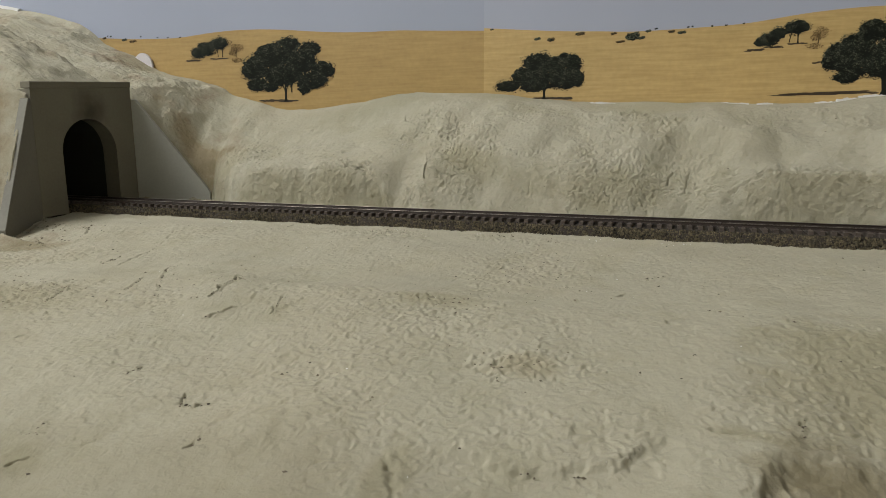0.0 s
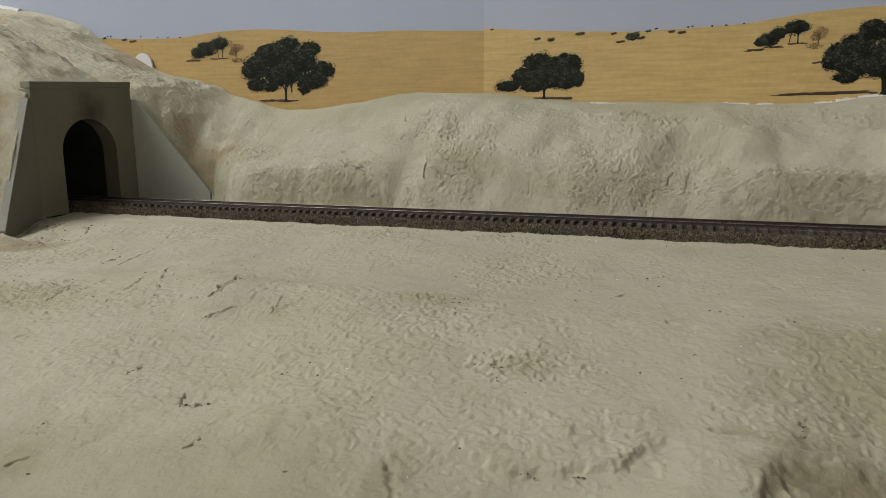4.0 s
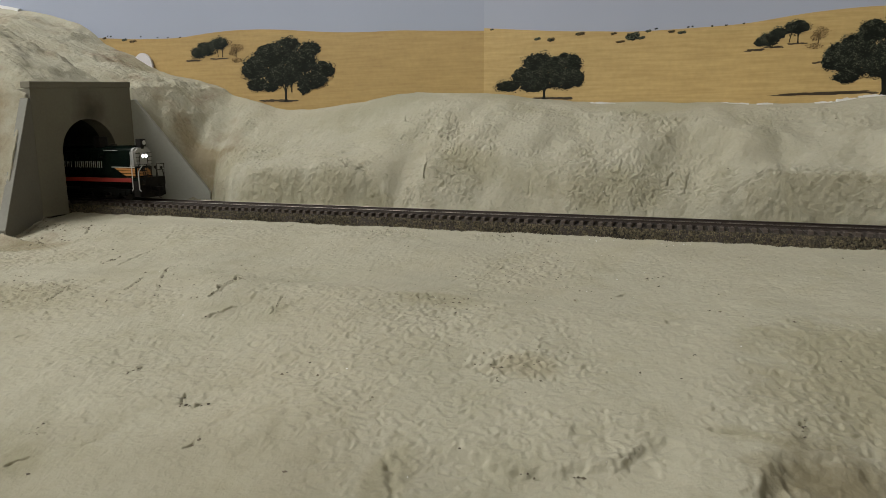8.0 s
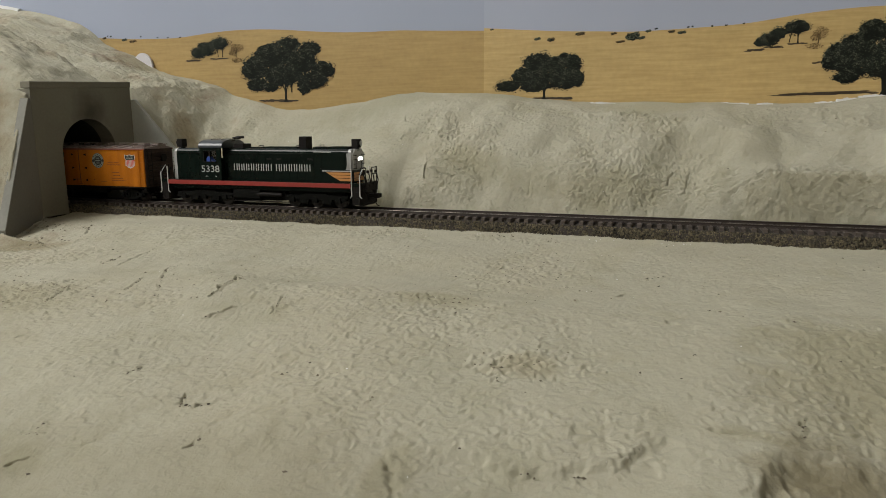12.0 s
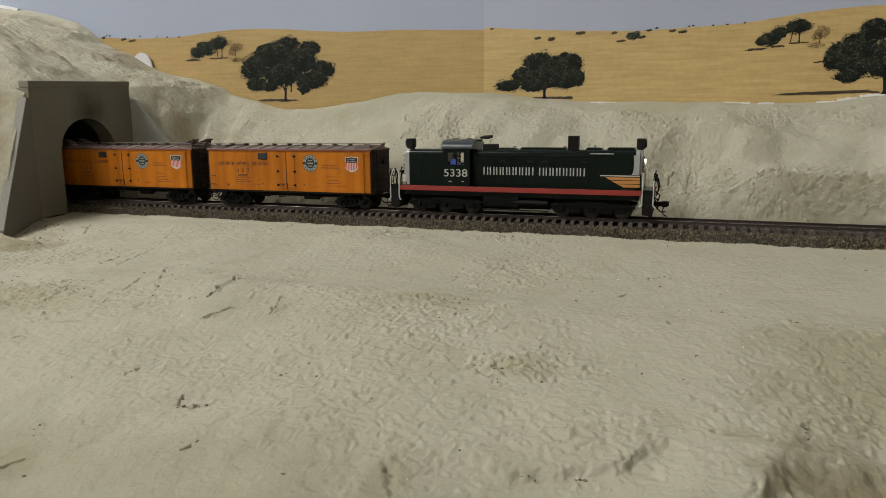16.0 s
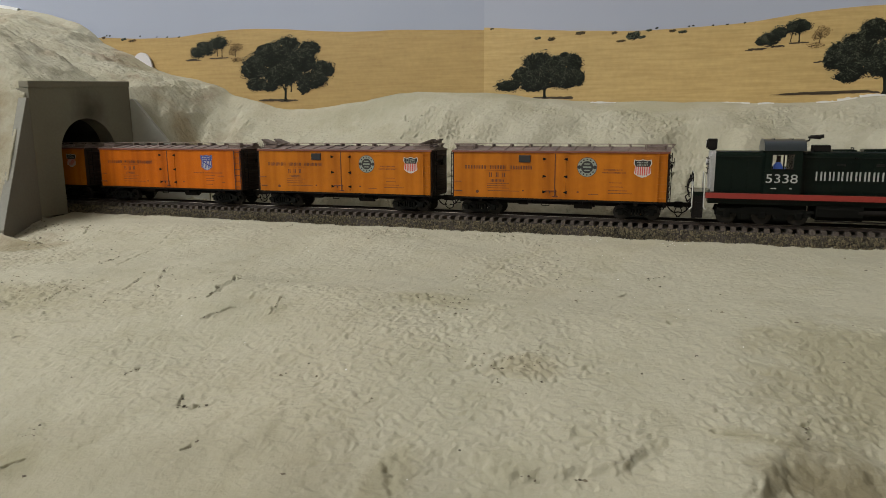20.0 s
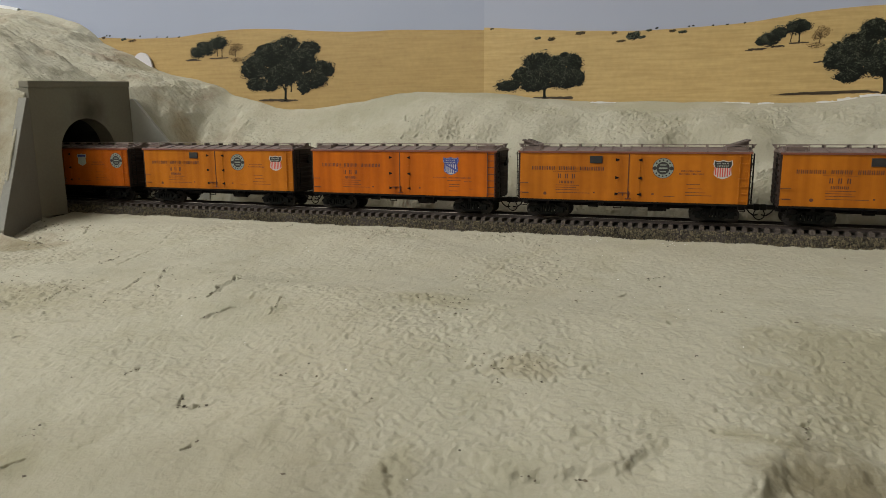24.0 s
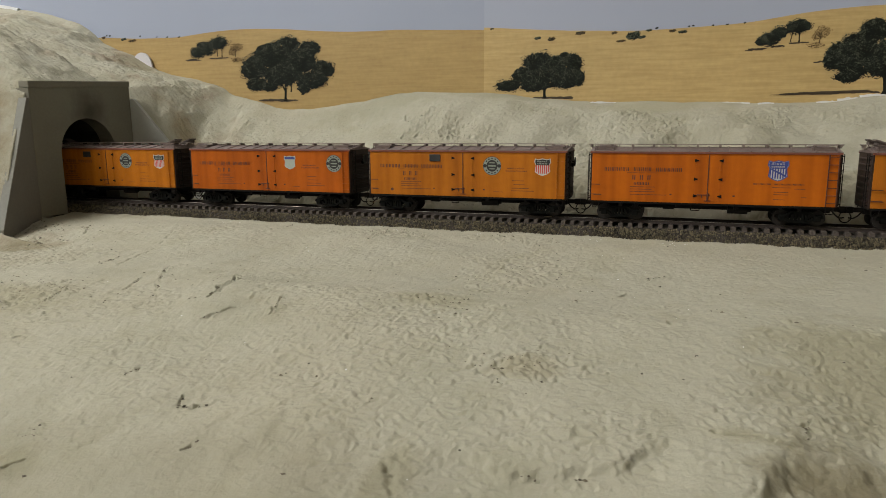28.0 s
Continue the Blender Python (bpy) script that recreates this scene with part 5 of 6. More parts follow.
    # doors, ladders and grabs on both sides
    for s in (-1, 1):
        yf = s * hw
        def slab(bm, x0, x1, z0, z1, d0, d1, bev=0.0):
            a, b = sorted((yf + s * d0, yf + s * d1))
            box(bm, x0, x1, a, b, z0, z1, bev)
        for k in (-1, 1):
            bm = bmesh.new()
            x0, x1 = sorted((k * 0.25, k * 7.2))
            slab(bm, x0, x1, zb + 1.6, zt - 1.6, 0.0, 0.28, 0.1)
            door = part("door", bm, orange, car)
            bm = bmesh.new()
            for z in (zb + 4.6, zb + 15.0, zb + 26.4):
                a = [bm.verts.new((k * 8.2, yf + s * d, z + q)) for d in (0.3, 0.62) for q in (-1.0, 1.0)]
                c = [bm.verts.new((k * 5.9, yf + s * d, z + q)) for d in (0.3, 0.62) for q in (-0.28, 0.28)]
                for q in ((a[0], a[1], c[1], c[0]), (a[2], c[2], c[3], a[3]), (a[1], a[3], c[3], c[1]), (a[0], c[0], c[2], a[2]), (a[0], a[2], a[3], a[1]), (c[0], c[1], c[3], c[2])):
                    bm.faces.new(q)
            part("hinge", bm, IRON, door)
        bm = bmesh.new()
        slab(bm, -0.28, 0.28, zb + 1.4, zt - 1.4, 0.02, 0.5)
        rod(bm, [(0.5, yf + s * 0.7, zb + 2.4), (0.5, yf + s * 0.7, zb + 6.4)], 0.35, 5)
        rod(bm, [(-6.0, yf + s * 0.6, zb + 5.3), (1.6, yf + s * 0.6, zb + 5.3)], 0.3, 5)
        rod(bm, [(-3.2, yf + s * 0.6, zb + 5.3), (-3.2, yf + s * 0.6, zb + 3.6)], 0.3, 5)
        rod(bm, [(-1.6, yf + s * 0.5, zb + 1.6), (2.2, yf + s * 0.5, zb + 1.6)], 0.3, 5)
        part("door_bar", bm, LETTER, car, "dark latch bar between the doors")
        # ladder at one end, grabs at the other
        e = -s
        bm = bmesh.new()
        for x in (hl - 6.4, hl - 1.2):
            slab(bm, e * x - 0.28, e * x + 0.28, zb + 0.2, zt - 1.0, 0.35, 0.75)
        for k in range(7):
            z = zb + 2.2 + k * 4.5
            slab(bm, min(e * (hl - 6.4), e * (hl - 1.2)), max(e * (hl - 6.4), e * (hl - 1.2)), z - 0.24, z + 0.24, 0.6, 1.05)
        for z in (zb + 1.0, zt - 1.8):
            for x in (hl - 6.4, hl - 1.2):
                slab(bm, e * x - 0.25, e * x + 0.25, z - 0.25, z + 0.25, -0.05, 0.6)
        part("side_ladder", bm, orange if livery != "shield" else LETTER, car)
        bm = bmesh.new()
        for z in (zb + 4.2, zb + 10.6):
            rod(bm, [(-e * (hl - 0.8), yf, z), (-e * (hl - 0.8), yf + s * 1.1, z), (-e * (hl - 6.4), yf + s * 1.1, z), (-e * (hl - 6.4), yf, z)], 0.26, 5)
        part("grab_iron", bm, LETTER, car)
        bm = bmesh.new()
        slab(bm, -hl + 2, hl - 2, zb - 1.3, zb + 0.1, -1.6, -0.3)
        for x in (-hl + 4, hl - 4):
            rod(bm, [(x - 2.0, yf - s * 0.5, zb), (x - 2.0, yf - s * 0.4, zb - 4.4), (x + 2.0, yf - s * 0.4, zb - 4.4), (x + 2.0, yf - s * 0.5, zb)], 0.28, 5)
        part("side_sill", bm, IRON, car)
    # lettering and badges on the camera side
    y = -hw - 0.06
    def line(name, polys):
        printed(name, polys, y, [LETTER], car)
    line("name_lettering", bars(-62.5, -14.8, 31.9, 34.4, "xxxxxxx xxxxx xxxxxxx", 0.66))
    line("rule", [rect(-48.5, -30.5, 30.9, 31.1)])
    line("initials", bars(-45, -33.5, 26.5, 29.6, "x x x", 0.8))
    line("car_number", bars(-44, -34.4, 23.2, 25.0, "xxxxx", 0.8))
    for x0, x1, z in ((-46.5, -31, 21.9), (-46.5, -33, 20.4), (-46.5, -31, 18.9), (-46, -24, 17.0), (-69, -64, 16.2), (-22, -20.8, 17.2), (14.5, 15.9, 17.2)):
        line("data_line", [rect(x0, x1, z, z + (0.35 if x1 - x0 > 4 else 0.9))])
    if livery == "shield":
        line("slogan", bars(25.5, 53.5, 24.9, 25.8, "xxxxxxxx xxxxxxxxxxxxx", 0.7))
        more = ((36, 46, 23.2), (48, 54, 22.6), (37, 45, 20.5), (37, 45, 19.0), (37, 43.5, 16.0), (52, 55, 17.6))
    else:
        line("slogan", bars(31.5, 43.5, 32.0, 32.9, "xxxxxxxxx", 0.7))
        line("slogan", bars(30.5, 45.5, 30.2, 31.1, "xxxxxxxxxxx", 0.7))
        more = ((22, 28.5, 16.2), (35, 43, 24.0), (34.5, 46.5, 19.0), (34.5, 50, 17.2), (36, 44, 21.4))
    for x0, x1, z in more:
        line("data_line", [rect(x0, x1, z, z + 0.35)])
    if livery != "shield":
        cx = 20.8 if livery == "both" else 58.0
        ring = [disc(cx, 34.0, 6.4, 0), disc(cx, 34.0, 6.15, 2), disc(cx, 34.0, 3.9, 1)]
        ring += [rect(cx - 2.6, cx + 2.6, 33.5, 34.5, 2), rect(cx - 1.9, cx + 1.9, 31.6, 32.3, 2), rect(cx - 1.9, cx + 1.9, 35.7, 36.4, 2), disc(cx - 5.0, 34.0, 1.25, 3, 8), disc(cx + 5.0, 34.0, 1.25, 3, 8)]
        for k in range(14):
            a = 6.2832 * (k + 0.5) / 14
            if abs(math.sin(a)) > 0.3:
                ring.append(disc(cx + 5.0 * math.cos(a), 34.0 + 5.0 * math.sin(a), 0.55, 3, 6))
        printed("round_badge", ring, y, [BLACKP, BLACKP, BADGEGREY, BLACKP], car, "round black and pale green badge")
        bm = bmesh.new()
        if livery == "both":
            box(bm, -24.6, -16.6, -hw - 0.55, -hw + 0.1, 36.6, 41.4, 0.12)
            part("placard_board", bm, BLACKP, car, "black square placard board")

    def shield(cx, cz, w, h, kind):
        out = [(cx - w, cz + h * 0.98), (cx - w * 0.55, cz + h * 0.86), (cx, cz + h), (cx + w * 0.55, cz + h * 0.86), (cx + w, cz + h * 0.98), (cx + w * 1.08, cz + h * 0.55), (cx + w * 0.88, cz + h * 0.2), (cx + w * 0.98, cz - h * 0.55), (cx + w * 0.5, cz - h * 0.85), (cx, cz - h), (cx - w * 0.5, cz - h * 0.85), (cx - w * 0.98, cz - h * 0.55), (cx - w * 0.88, cz + h * 0.2), (cx - w * 1.08, cz + h * 0.55)]
        big = [(cx + (u - cx) * 1.1, cz + (v - cz) * 1.08) for u, v in out]
        if kind == "pale":
            return [(out, 0), rect(cx - w * 0.9, cx + w * 0.9, cz + h * 0.45, cz + h * 0.78, 2)]
        p = [(big, 3 if kind == "blue" else 0), (out, 0)]
        for k in range(7):
            x = cx - w * 0.86 + k * w * 0.2867
            lo = cz - h * (0.6 if k in (0, 6) else 0.8)
            p.append(rect(x - w * 0.075, x + w * 0.075, lo, cz + h * 0.25, 3 if kind == "blue" else 1))
        p.append(([(cx - w * 1.05, cz + h * 0.55), (cx - w * 0.88, cz + h * 0.22), (cx + w * 0.88, cz + h * 0.22), (cx + w * 1.05, cz + h * 0.55), (cx + w, cz + h * 0.96), (cx + w * 0.55, cz + h * 0.84), (cx, cz + h * 0.97), (cx - w * 0.55, cz + h * 0.84), (cx - w, cz + h * 0.96)], 2 if kind != "blue" else 4))
        p += bars(cx - w * 0.75, cx + w * 0.75, cz + h * 0.62, cz + h * 0.76, "xxxxx", 0.6, 5) + bars(cx - w * 0.75, cx + w * 0.75, cz + h * 0.34, cz + h * 0.5, "xxxxxxx", 0.6, 5)
        if kind == "blue":
            p.append(([(cx - w * 0.9, cz + h * 0.15), (cx - w * 0.7, cz + h * 0.2), (cx + w * 0.95, cz - h * 0.45), (cx + w * 0.8, cz - h * 0.62)], 4))
        return p
    if livery == "both":
        printed("shield_badge", shield(55.5, 33.6, 4.7, 5.4, "red"), y, [WHITEP, REDP, BLACKP, REDP, BLACKP, GREENGREY], car, "shield badge with red and white stripes")
    elif livery == "shield":
        printed("shield_badge", shield(38.6, 33.4, 4.9, 5.8, "blue"), y, [WHITEP, REDP, BLUEP, BLUEP, BLUEP, WHITEP], car, "blue and white shield badge with slanted band")
    else:
        printed("shield_badge", shield(20.5, 34.4, 4.8, 5.2, "pale"), y, [GREENGREY, REDP, BLUEP], car, "faded pale shield badge")
    if livery == "both":
        printed("round_mark", [disc(-53.5, 16.4, 1.1, 0, 14)], y, [LETTER], car)
    # underframe
    bm = bmesh.new()
    box(bm, -hl + 1, hl - 1, -3.2, 3.2, 7.6, 12.4, 0.2)
    box(bm, -hl + 0.5, hl - 0.5, -hw + 0.6, hw - 0.6, 11.4, 12.8)
    for x in (-52, -17, 17, 52):
        box(bm, x - 1.2, x + 1.2, -hw + 1.5, hw - 1.5, 9.4, 12.0, 0.2)
    rod(bm, [(-48, -9, 9.2), (48, -9, 9.2)], 0.35, 5)
    under = part("underframe", bm, IRON, car, "black underframe")
    bm = bmesh.new()
    cyl(bm, (12.5, -10.5, 8.7), (24.0, -10.5, 8.7), 2.5, 14)
    cyl(bm, (24.0, -10.5, 8.7), (26.0, -10.5, 8.7), 1.2, 10)
    box(bm, 13.5, 23.0, -12.2, -8.8, 10.8, 12.2)
    part("brake_cylinder", bm, IRON, under)
    bm = bmesh.new()
    rod(bm, [(-9, -13.4, 11.6), (-9, -13.4, 7.8), (-4, -13.4, 7.8), (-4, -13.4, 11.6)], 0.3, 5)
    cyl(bm, (-25.5, -10.8, 9.4), (-19, -10.8, 9.4), 1.7, 12)
    part("air_valve", bm, IRON, under)
    for x in (-52.5, 52.5):
        freight_truck(car, x)
    for s in (-1, 1):
        coupler(car, s * (hl - 1.5), s)
    return car


def cars():
    rows = [("both", False, "orange refrigerator car with round badge, striped shield and closed hatches"),
            ("both", True, "orange refrigerator car with its roof ice hatches propped open"),
            ("shield", False, "deep orange refrigerator car with one blue and white shield"),
            ("both", False, "orange refrigerator car with round badge, striped shield and closed hatches"),
            ("pale", False, "orange refrigerator car with faded shield beside its door"),
            ("both", True, "orange refrigerator car with its roof ice hatches propped open")]
    for i, (livery, opened, label) in enumerate(rows):
        TRAIN.append((reefer(livery, opened, label), CAR_28 - CAR_PITCH * i))


cars()

# ---- locomotive ----
DULLWHITE = mat("dull_white_lettering", (0.33, 0.34, 0.33), 0.6, var=0.3, fine=700, coarse=200, bump=0.0)


def text_mesh(name, body, width, height, x, y, z, material, parent, label=""):
    """Raised figures from the built-in font, scaled to width and height, standing on (x, z)."""
    cu = bpy.data.curves.new(name, "FONT")
    cu.body, cu.extrude = body, 0.02
    tmp = bpy.data.objects.new(name, cu)
    me = bpy.data.meshes.new_from_object(tmp)
    bpy.data.objects.remove(tmp)
    co = np.empty(len(me.vertices) * 3)
    me.vertices.foreach_get("co", co)
    co = co.reshape(-1, 3)
    lo, hi = co.min(0), co.max(0)
    u = (co[:, 0] - lo[0]) / (hi[0] - lo[0])
    v = (co[:, 1] - lo[1]) / (hi[1] - lo[1])
    w = (co[:, 2] - lo[2]) / (hi[2] - lo[2])
    out = np.stack([x + u * width, y - w * 0.12, z + v * height], -1) * MM
    me.vertices.foreach_set("co", out.ravel())
    me.materials.clear()
    me.materials.append(material)
    me.update()
    ob = new(name, me)
    ob.parent = parent
    if label:
        tagged(ob, label)
    return ob


def hood_profile(hw, z0, ze, zt):
    """Hood section with rounded shoulders."""
    pts = [(-hw, z0), (-hw, ze)]
    for k in range(1, 6):
        a = math.pi - k * math.pi / 12
        pts.append((-hw + (zt - ze) * 1.1 * (1 + math.cos(a)), ze + (zt - ze) * math.sin(a)))
    pts.append((-hw + (zt - ze) * 1.1, zt))
    return pts + [(-u, v) for u, v in reversed(pts)]


def diesel_truck(loco, x):
    bm = bmesh.new()
    for s in (-1, 1):
        y0, y1 = sorted((s * 11.4, s * 13.6))
        prism(bm, [(-27, 6.0), (-26, 9.6), (-12, 9.8), (-9, 11.0), (9, 11.0), (12, 9.8), (26, 9.6), (27, 6.0), (23, 5.2), (16, 6.8), (4, 6.6), (0, 5.6), (-4, 6.6), (-16, 6.8), (-23, 5.2)], "y", y0, y1)
        for cx in (-20, 0, 20):
            box(bm, cx - 2.0, cx + 2.0, y0 - (0.8 if s < 0 else 0), y1 + (0.8 if s > 0 else 0), 4.2, 8.2, 0.35)
        for cx in (-10, 10):
            prism(bm, [(cx - 4.4, 6.8), (cx - 3.4, 3.4), (cx + 3.4, 3.4), (cx + 4.4, 6.8)], "y", y0 + 0.3, y1 - 0.3)
            for d in (-2.2, 2.2):
                cyl(bm, (cx + d, (y0 + y1) / 2, 3.6), (cx + d, (y0 + y1) / 2, 8.6), 0.95, 8)
        for cx in (-24.6, 24.6):
            cyl(bm, (cx, s * 13.0, 8.4), (cx + 3.5, s * 13.0, 8.4), 1.2, 10)
    box(bm, -24, 24, -10.8, 10.8, 8.2, 12.6, 0.3)
    box(bm, -25, 25, -7.2, 7.2, 1.4, 8.4, 0.3)
    t = part("truck", bm, TRUCKM, loco, "black three-axle truck")
    t.location = (x * MM, 0, 0)
    for dx in (-20, 0, 20):
        wheelset(t, dx, 5.6)


def locomotive():
    e = thing("diesel_locomotive", "dark green diesel locomotive with red sill stripe and lit headlight", "locomotive")
    # deck and sill
    bm = bmesh.new()
    box(bm, -91, 91, -15.4, 15.4, 17.2, 19.8, 0.2)
    box(bm, -82, 82, -13, 13, 12.6, 17.2, 0.2)
    part("deck", bm, GREEN, e)
    for s in (-1, 1):
        bm = bmesh.new()
        y0, y1 = sorted((s * 15.4, s * 16.1))
        box(bm, -83.4, 83.4, y0, y1, 16.1, 19.4, 0.12)
        part("sill_stripe", bm, STRIPE, e, "red stripe along the sill")
    # hoods
    def hood(name, x0, x1):
        bm = bmesh.new()
        prism(bm, hood_profile(9.6, 19.8, 41.6, 44.8), "x", x0, x1)
        ob = part(name, bm, GREEN, e, smooth=True)
        return ob
    short, long_ = hood("short_hood", -78.5, -51.0), hood("long_hood", -31.2, 79.0)
    for x0, x1, s in ((79.0, 83.0, 1), (-82.2, -78.5, -1)):
        bm = bmesh.new()
        prof = hood_profile(9.6, 29.0 if s > 0 else 19.8, 41.6, 44.8)
        prism(bm, prof, "x", x0, x1)
        bmesh.ops.bevel(bm, geom=[ed for ed in bm.edges if all(abs(v.co.x - (x1 if s > 0 else x0)) < 1e-4 for v in ed.verts)], offset=1.6, segments=3, affect="EDGES")
        nose = part("nose_end", bm, NOSE, e, "dull silver hood end", smooth=True)
        if s > 0:
            bm = bmesh.new()
            box(bm, x0, x1 - 0.1, -9.6, 9.6, 19.8, 28.95, 1.2)
            lower = part("nose_base", bm, GREEN, e, "dark lower half of the hood end")
            for z0, z1 in ((25.5, 27.3), (23.2, 25.1), (20.8, 22.8)):
                bm = bmesh.new()
                box(bm, x1 - 0.15, x1 + 0.05, -8.0, 8.0, z0, z1)
                part("front_stripe", bm, WINGOR, lower, "orange stripe across the hood end")
        # door seam, grilles and grabs on the end
        bm = bmesh.new()
        xe = x1 if s > 0 else x0
        for y in (-4.6, 4.6):
            a, b = sorted((xe - 0.1 * s, xe + 0.25 * s))
            box(bm, a, b, y - 0.2, y + 0.2, 30, 41)
        for k in range(4):
            z = 30.4 + 3.2 * k
            for y in (-8.6, 5.0):
                rod(bm, [(xe + 1.0 * s, y, z), (xe + 1.0 * s, y + 3.6, z)], 0.26, 5)
                rod(bm, [(xe, y, z), (xe + 1.0 * s, y, z)], 0.22, 5)
        part("end_grabs", bm, IRON, nose)
        bm = bmesh.new()
        for y in (-1.75, 1.75):
            cyl(bm, (xe - 0.6 * s, y, 37.6), (xe + 1.4 * s, y, 37.6), 2.0, 18)
        part("lamp_bezel", bm, NOSE, nose)
        for y in (-1.75, 1.75):
            bm = bmesh.new()
            cyl(bm, (xe + 1.35 * s, y, 37.6), (xe + 1.65 * s, y, 37.6), 1.3, 18)
            part("headlight", bm, HEADLIGHT if s > 0 else LENS, nose, "lit white headlight" if s > 0 else "unlit headlight")
        bm = bmesh.new()
        box(bm, min(xe - 4.4 * s, xe + 1.2 * s), max(xe - 4.4 * s, xe + 1.2 * s), -3.0, 3.0, 45.6, 52.2, 0.6)
        cyl(bm, (xe + 1.1 * s, 0, 49.0), (xe + 2.0 * s, 0, 49.0), 2.5, 18)
        box(bm, min(xe - 3.6 * s, xe), max(xe - 3.6 * s, xe), -1.8, 1.8, 43.5, 45.8)
        lamp = part("warning_light", bm, IRON, e, "black boxed warning light on the hood end")
        bm = bmesh.new()
        cyl(bm, (xe + 1.95 * s, 0, 49.0), (xe + 2.2 * s, 0, 49.0), 1.9, 18)
        part("lens", bm, LENS, lamp)
        # silver wrap on the hood sides
        if s > 0:
            for t in (-1, 1):
                prof = [(79.1, 29.0), (76.6, 29.0), (77.4, 30.2), (77.9, 33.0), (77.9, 38.0), (77.6, 41.4), (79.1, 41.6)]
                bm = bmesh.new()
                y0, y1 = sorted((t * 9.55, t * 9.72))
                prism(bm, prof, "y", y0, y1)
                part("silver_wrap", bm, NOSE, nose)
    # orange wing stripes on the long hood
    for t in (-1, 1):
        for z0, z1, xa, xb in ((25.5, 27.3, 60.2, 63.2), (23.2, 25.1, 63.8, 67.2), (20.8, 22.8, 68.0, 72.0)):
            bm = bmesh.new()
            y0, y1 = sorted((t * 9.55, t * 9.74))
            prism(bm, [(xa, z1), (82.0, z1), (82.0, z0), (xb, z0)], "y", y0, y1)
            part("wing_stripe", bm, WINGOR, long_, "orange wing stripe")
        bm = bmesh.new()
        y0, y1 = sorted((t * 9.55, t * 9.76))
        box(bm, 56.8, 82.0, y0, y1, 27.9, 28.6)
        part("pinstripe", bm, WHITEP, long_, "thin pale stripe")
        bm = bmesh.new()
        rod(bm, [(50.0, t * 9.95, 42.4), (65.0, t * 9.95, 42.4)], 0.3, 6)
        for x in (50.5, 57.5, 64.5):
            rod(bm, [(x, t * 9.3, 42.4), (x, t * 9.95, 42.4)], 0.25, 5)
        part("pale_hood_bar", bm, DULLWHITE, long_, "thin pale bar along the upper side of the hood")
        for x in (-12.0, 8.0, 17.0, 44.0):
            bm = bmesh.new()
            y0, y1 = sorted((t * 9.6, t * 10.0))
            box(bm, x, x + 4.4, y0, y1, 36.2, 37.6, 0.15)
            part("side_vent", bm, IRON, long_)
    # hood doors, louvres and latches
    for s in (-1, 1):
        for k in range(12):
            x = -28.6 + k * 7.15
            bm = bmesh.new()
            y0, y1 = sorted((s * 9.55, s * 9.82))
            box(bm, x, x + 6.6, y0, y1, 20.8, 38.6, 0.1)
            if k in (2, 3, 7, 8):
                for q in range(6):
                    box(bm, x + 1.0, x + 5.6, min(s * 9.8, s * 10.02), max(s * 9.8, s * 10.02), 33.6 + q * 0.8, 34.0 + q * 0.8)
            door = part("hood_door", bm, GREEN, long_)
            bm = bmesh.new()
            box(bm, x + 5.2, x + 6.0, min(s * 9.8, s * 10.1), max(s * 9.8, s * 10.1), 29.8 if k != 10 else 36.0, 30.3 if k != 10 else 37.4)
            part("latch", bm, IRON, door)
        for x in (-77, -68.4, -59.8):
            bm = bmesh.new()
            y0, y1 = sorted((s * 9.55, s * 9.82))
            box(bm, x, x + 8.0, y0, y1, 20.8, 38.8, 0.1)
            part("hood_door", bm, GREEN, short)
        bm = bmesh.new()
        rod(bm, [(-29, s * 10.3, 41.0), (56, s * 10.3, 41.0)], 0.25, 5)
        for x in (-29, -8, 13, 34, 56):
            rod(bm, [(x, s * 9.4, 41.0), (x, s * 10.3, 41.0)], 0.22, 5)
        rod(bm, [(-77, s * 10.3, 41.4), (-53, s * 10.3, 41.4)], 0.25, 5)
        part("hood_handrail", bm, GREEN, e)
    # roof gear
    bm = bmesh.new()
    box(bm, 34.3, 40.9, -4.4, 4.4, 44.4, 54.0, 0.3)
    box(bm, 35.3, 39.9, -3.4, 3.4, 53.9, 54.05)
    part("exhaust_stack", bm, IRON, long_, "tall square black exhaust stack")
    for x0, x1, hw, z in ((2, 33.0, 5.2, 45.9), (46.5, 57.0, 5.0, 46.0), (60.5, 78.0, 6.2, 46.2), (-14.0, -1.5, 5.0, 45.6)):
        bm = bmesh.new()
        box(bm, x0, x1, -hw, hw, 44.4, z, 0.25)
        hatch = part("roof_hatch", bm, GREEN, e)
        for q in range(int((x1 - x0) / 2.2)):
            bm = bmesh.new()
            box(bm, x0 + 0.9 + q * 2.2, x0 + 1.9 + q * 2.2, -hw + 0.8, hw - 0.8, z - 0.1, z + 0.3)
            part("grille_slat", bm, GREEN, hatch)
    bm = bmesh.new()
    box(bm, -24.4, -15.4, -6.5, 4.5, 44.6, 48.2, 0.4)
    vent = part("roof_vent", bm, IRON, e)
    for q in range(5):
        bm = bmesh.new()
        box(bm, -23.8 + q * 1.75, -22.8 + q * 1.75, -6.1, 4.1, 48.1, 48.45)
        part("vent_slat", bm, IRON, vent)
    bm = bmesh.new()
    for x, z in ((31.5, 46.2), (52, 46.6), (-3, 46.0)):
        rod(bm, [(x, -3, 44.6), (x, -3, z + 0.8), (x, 3, z + 0.8), (x, 3, 44.6)], 0.28, 5)
    part("lifting_lug", bm, IRON, long_)
    # cab
    bm = bmesh.new()
    hw = 15.0
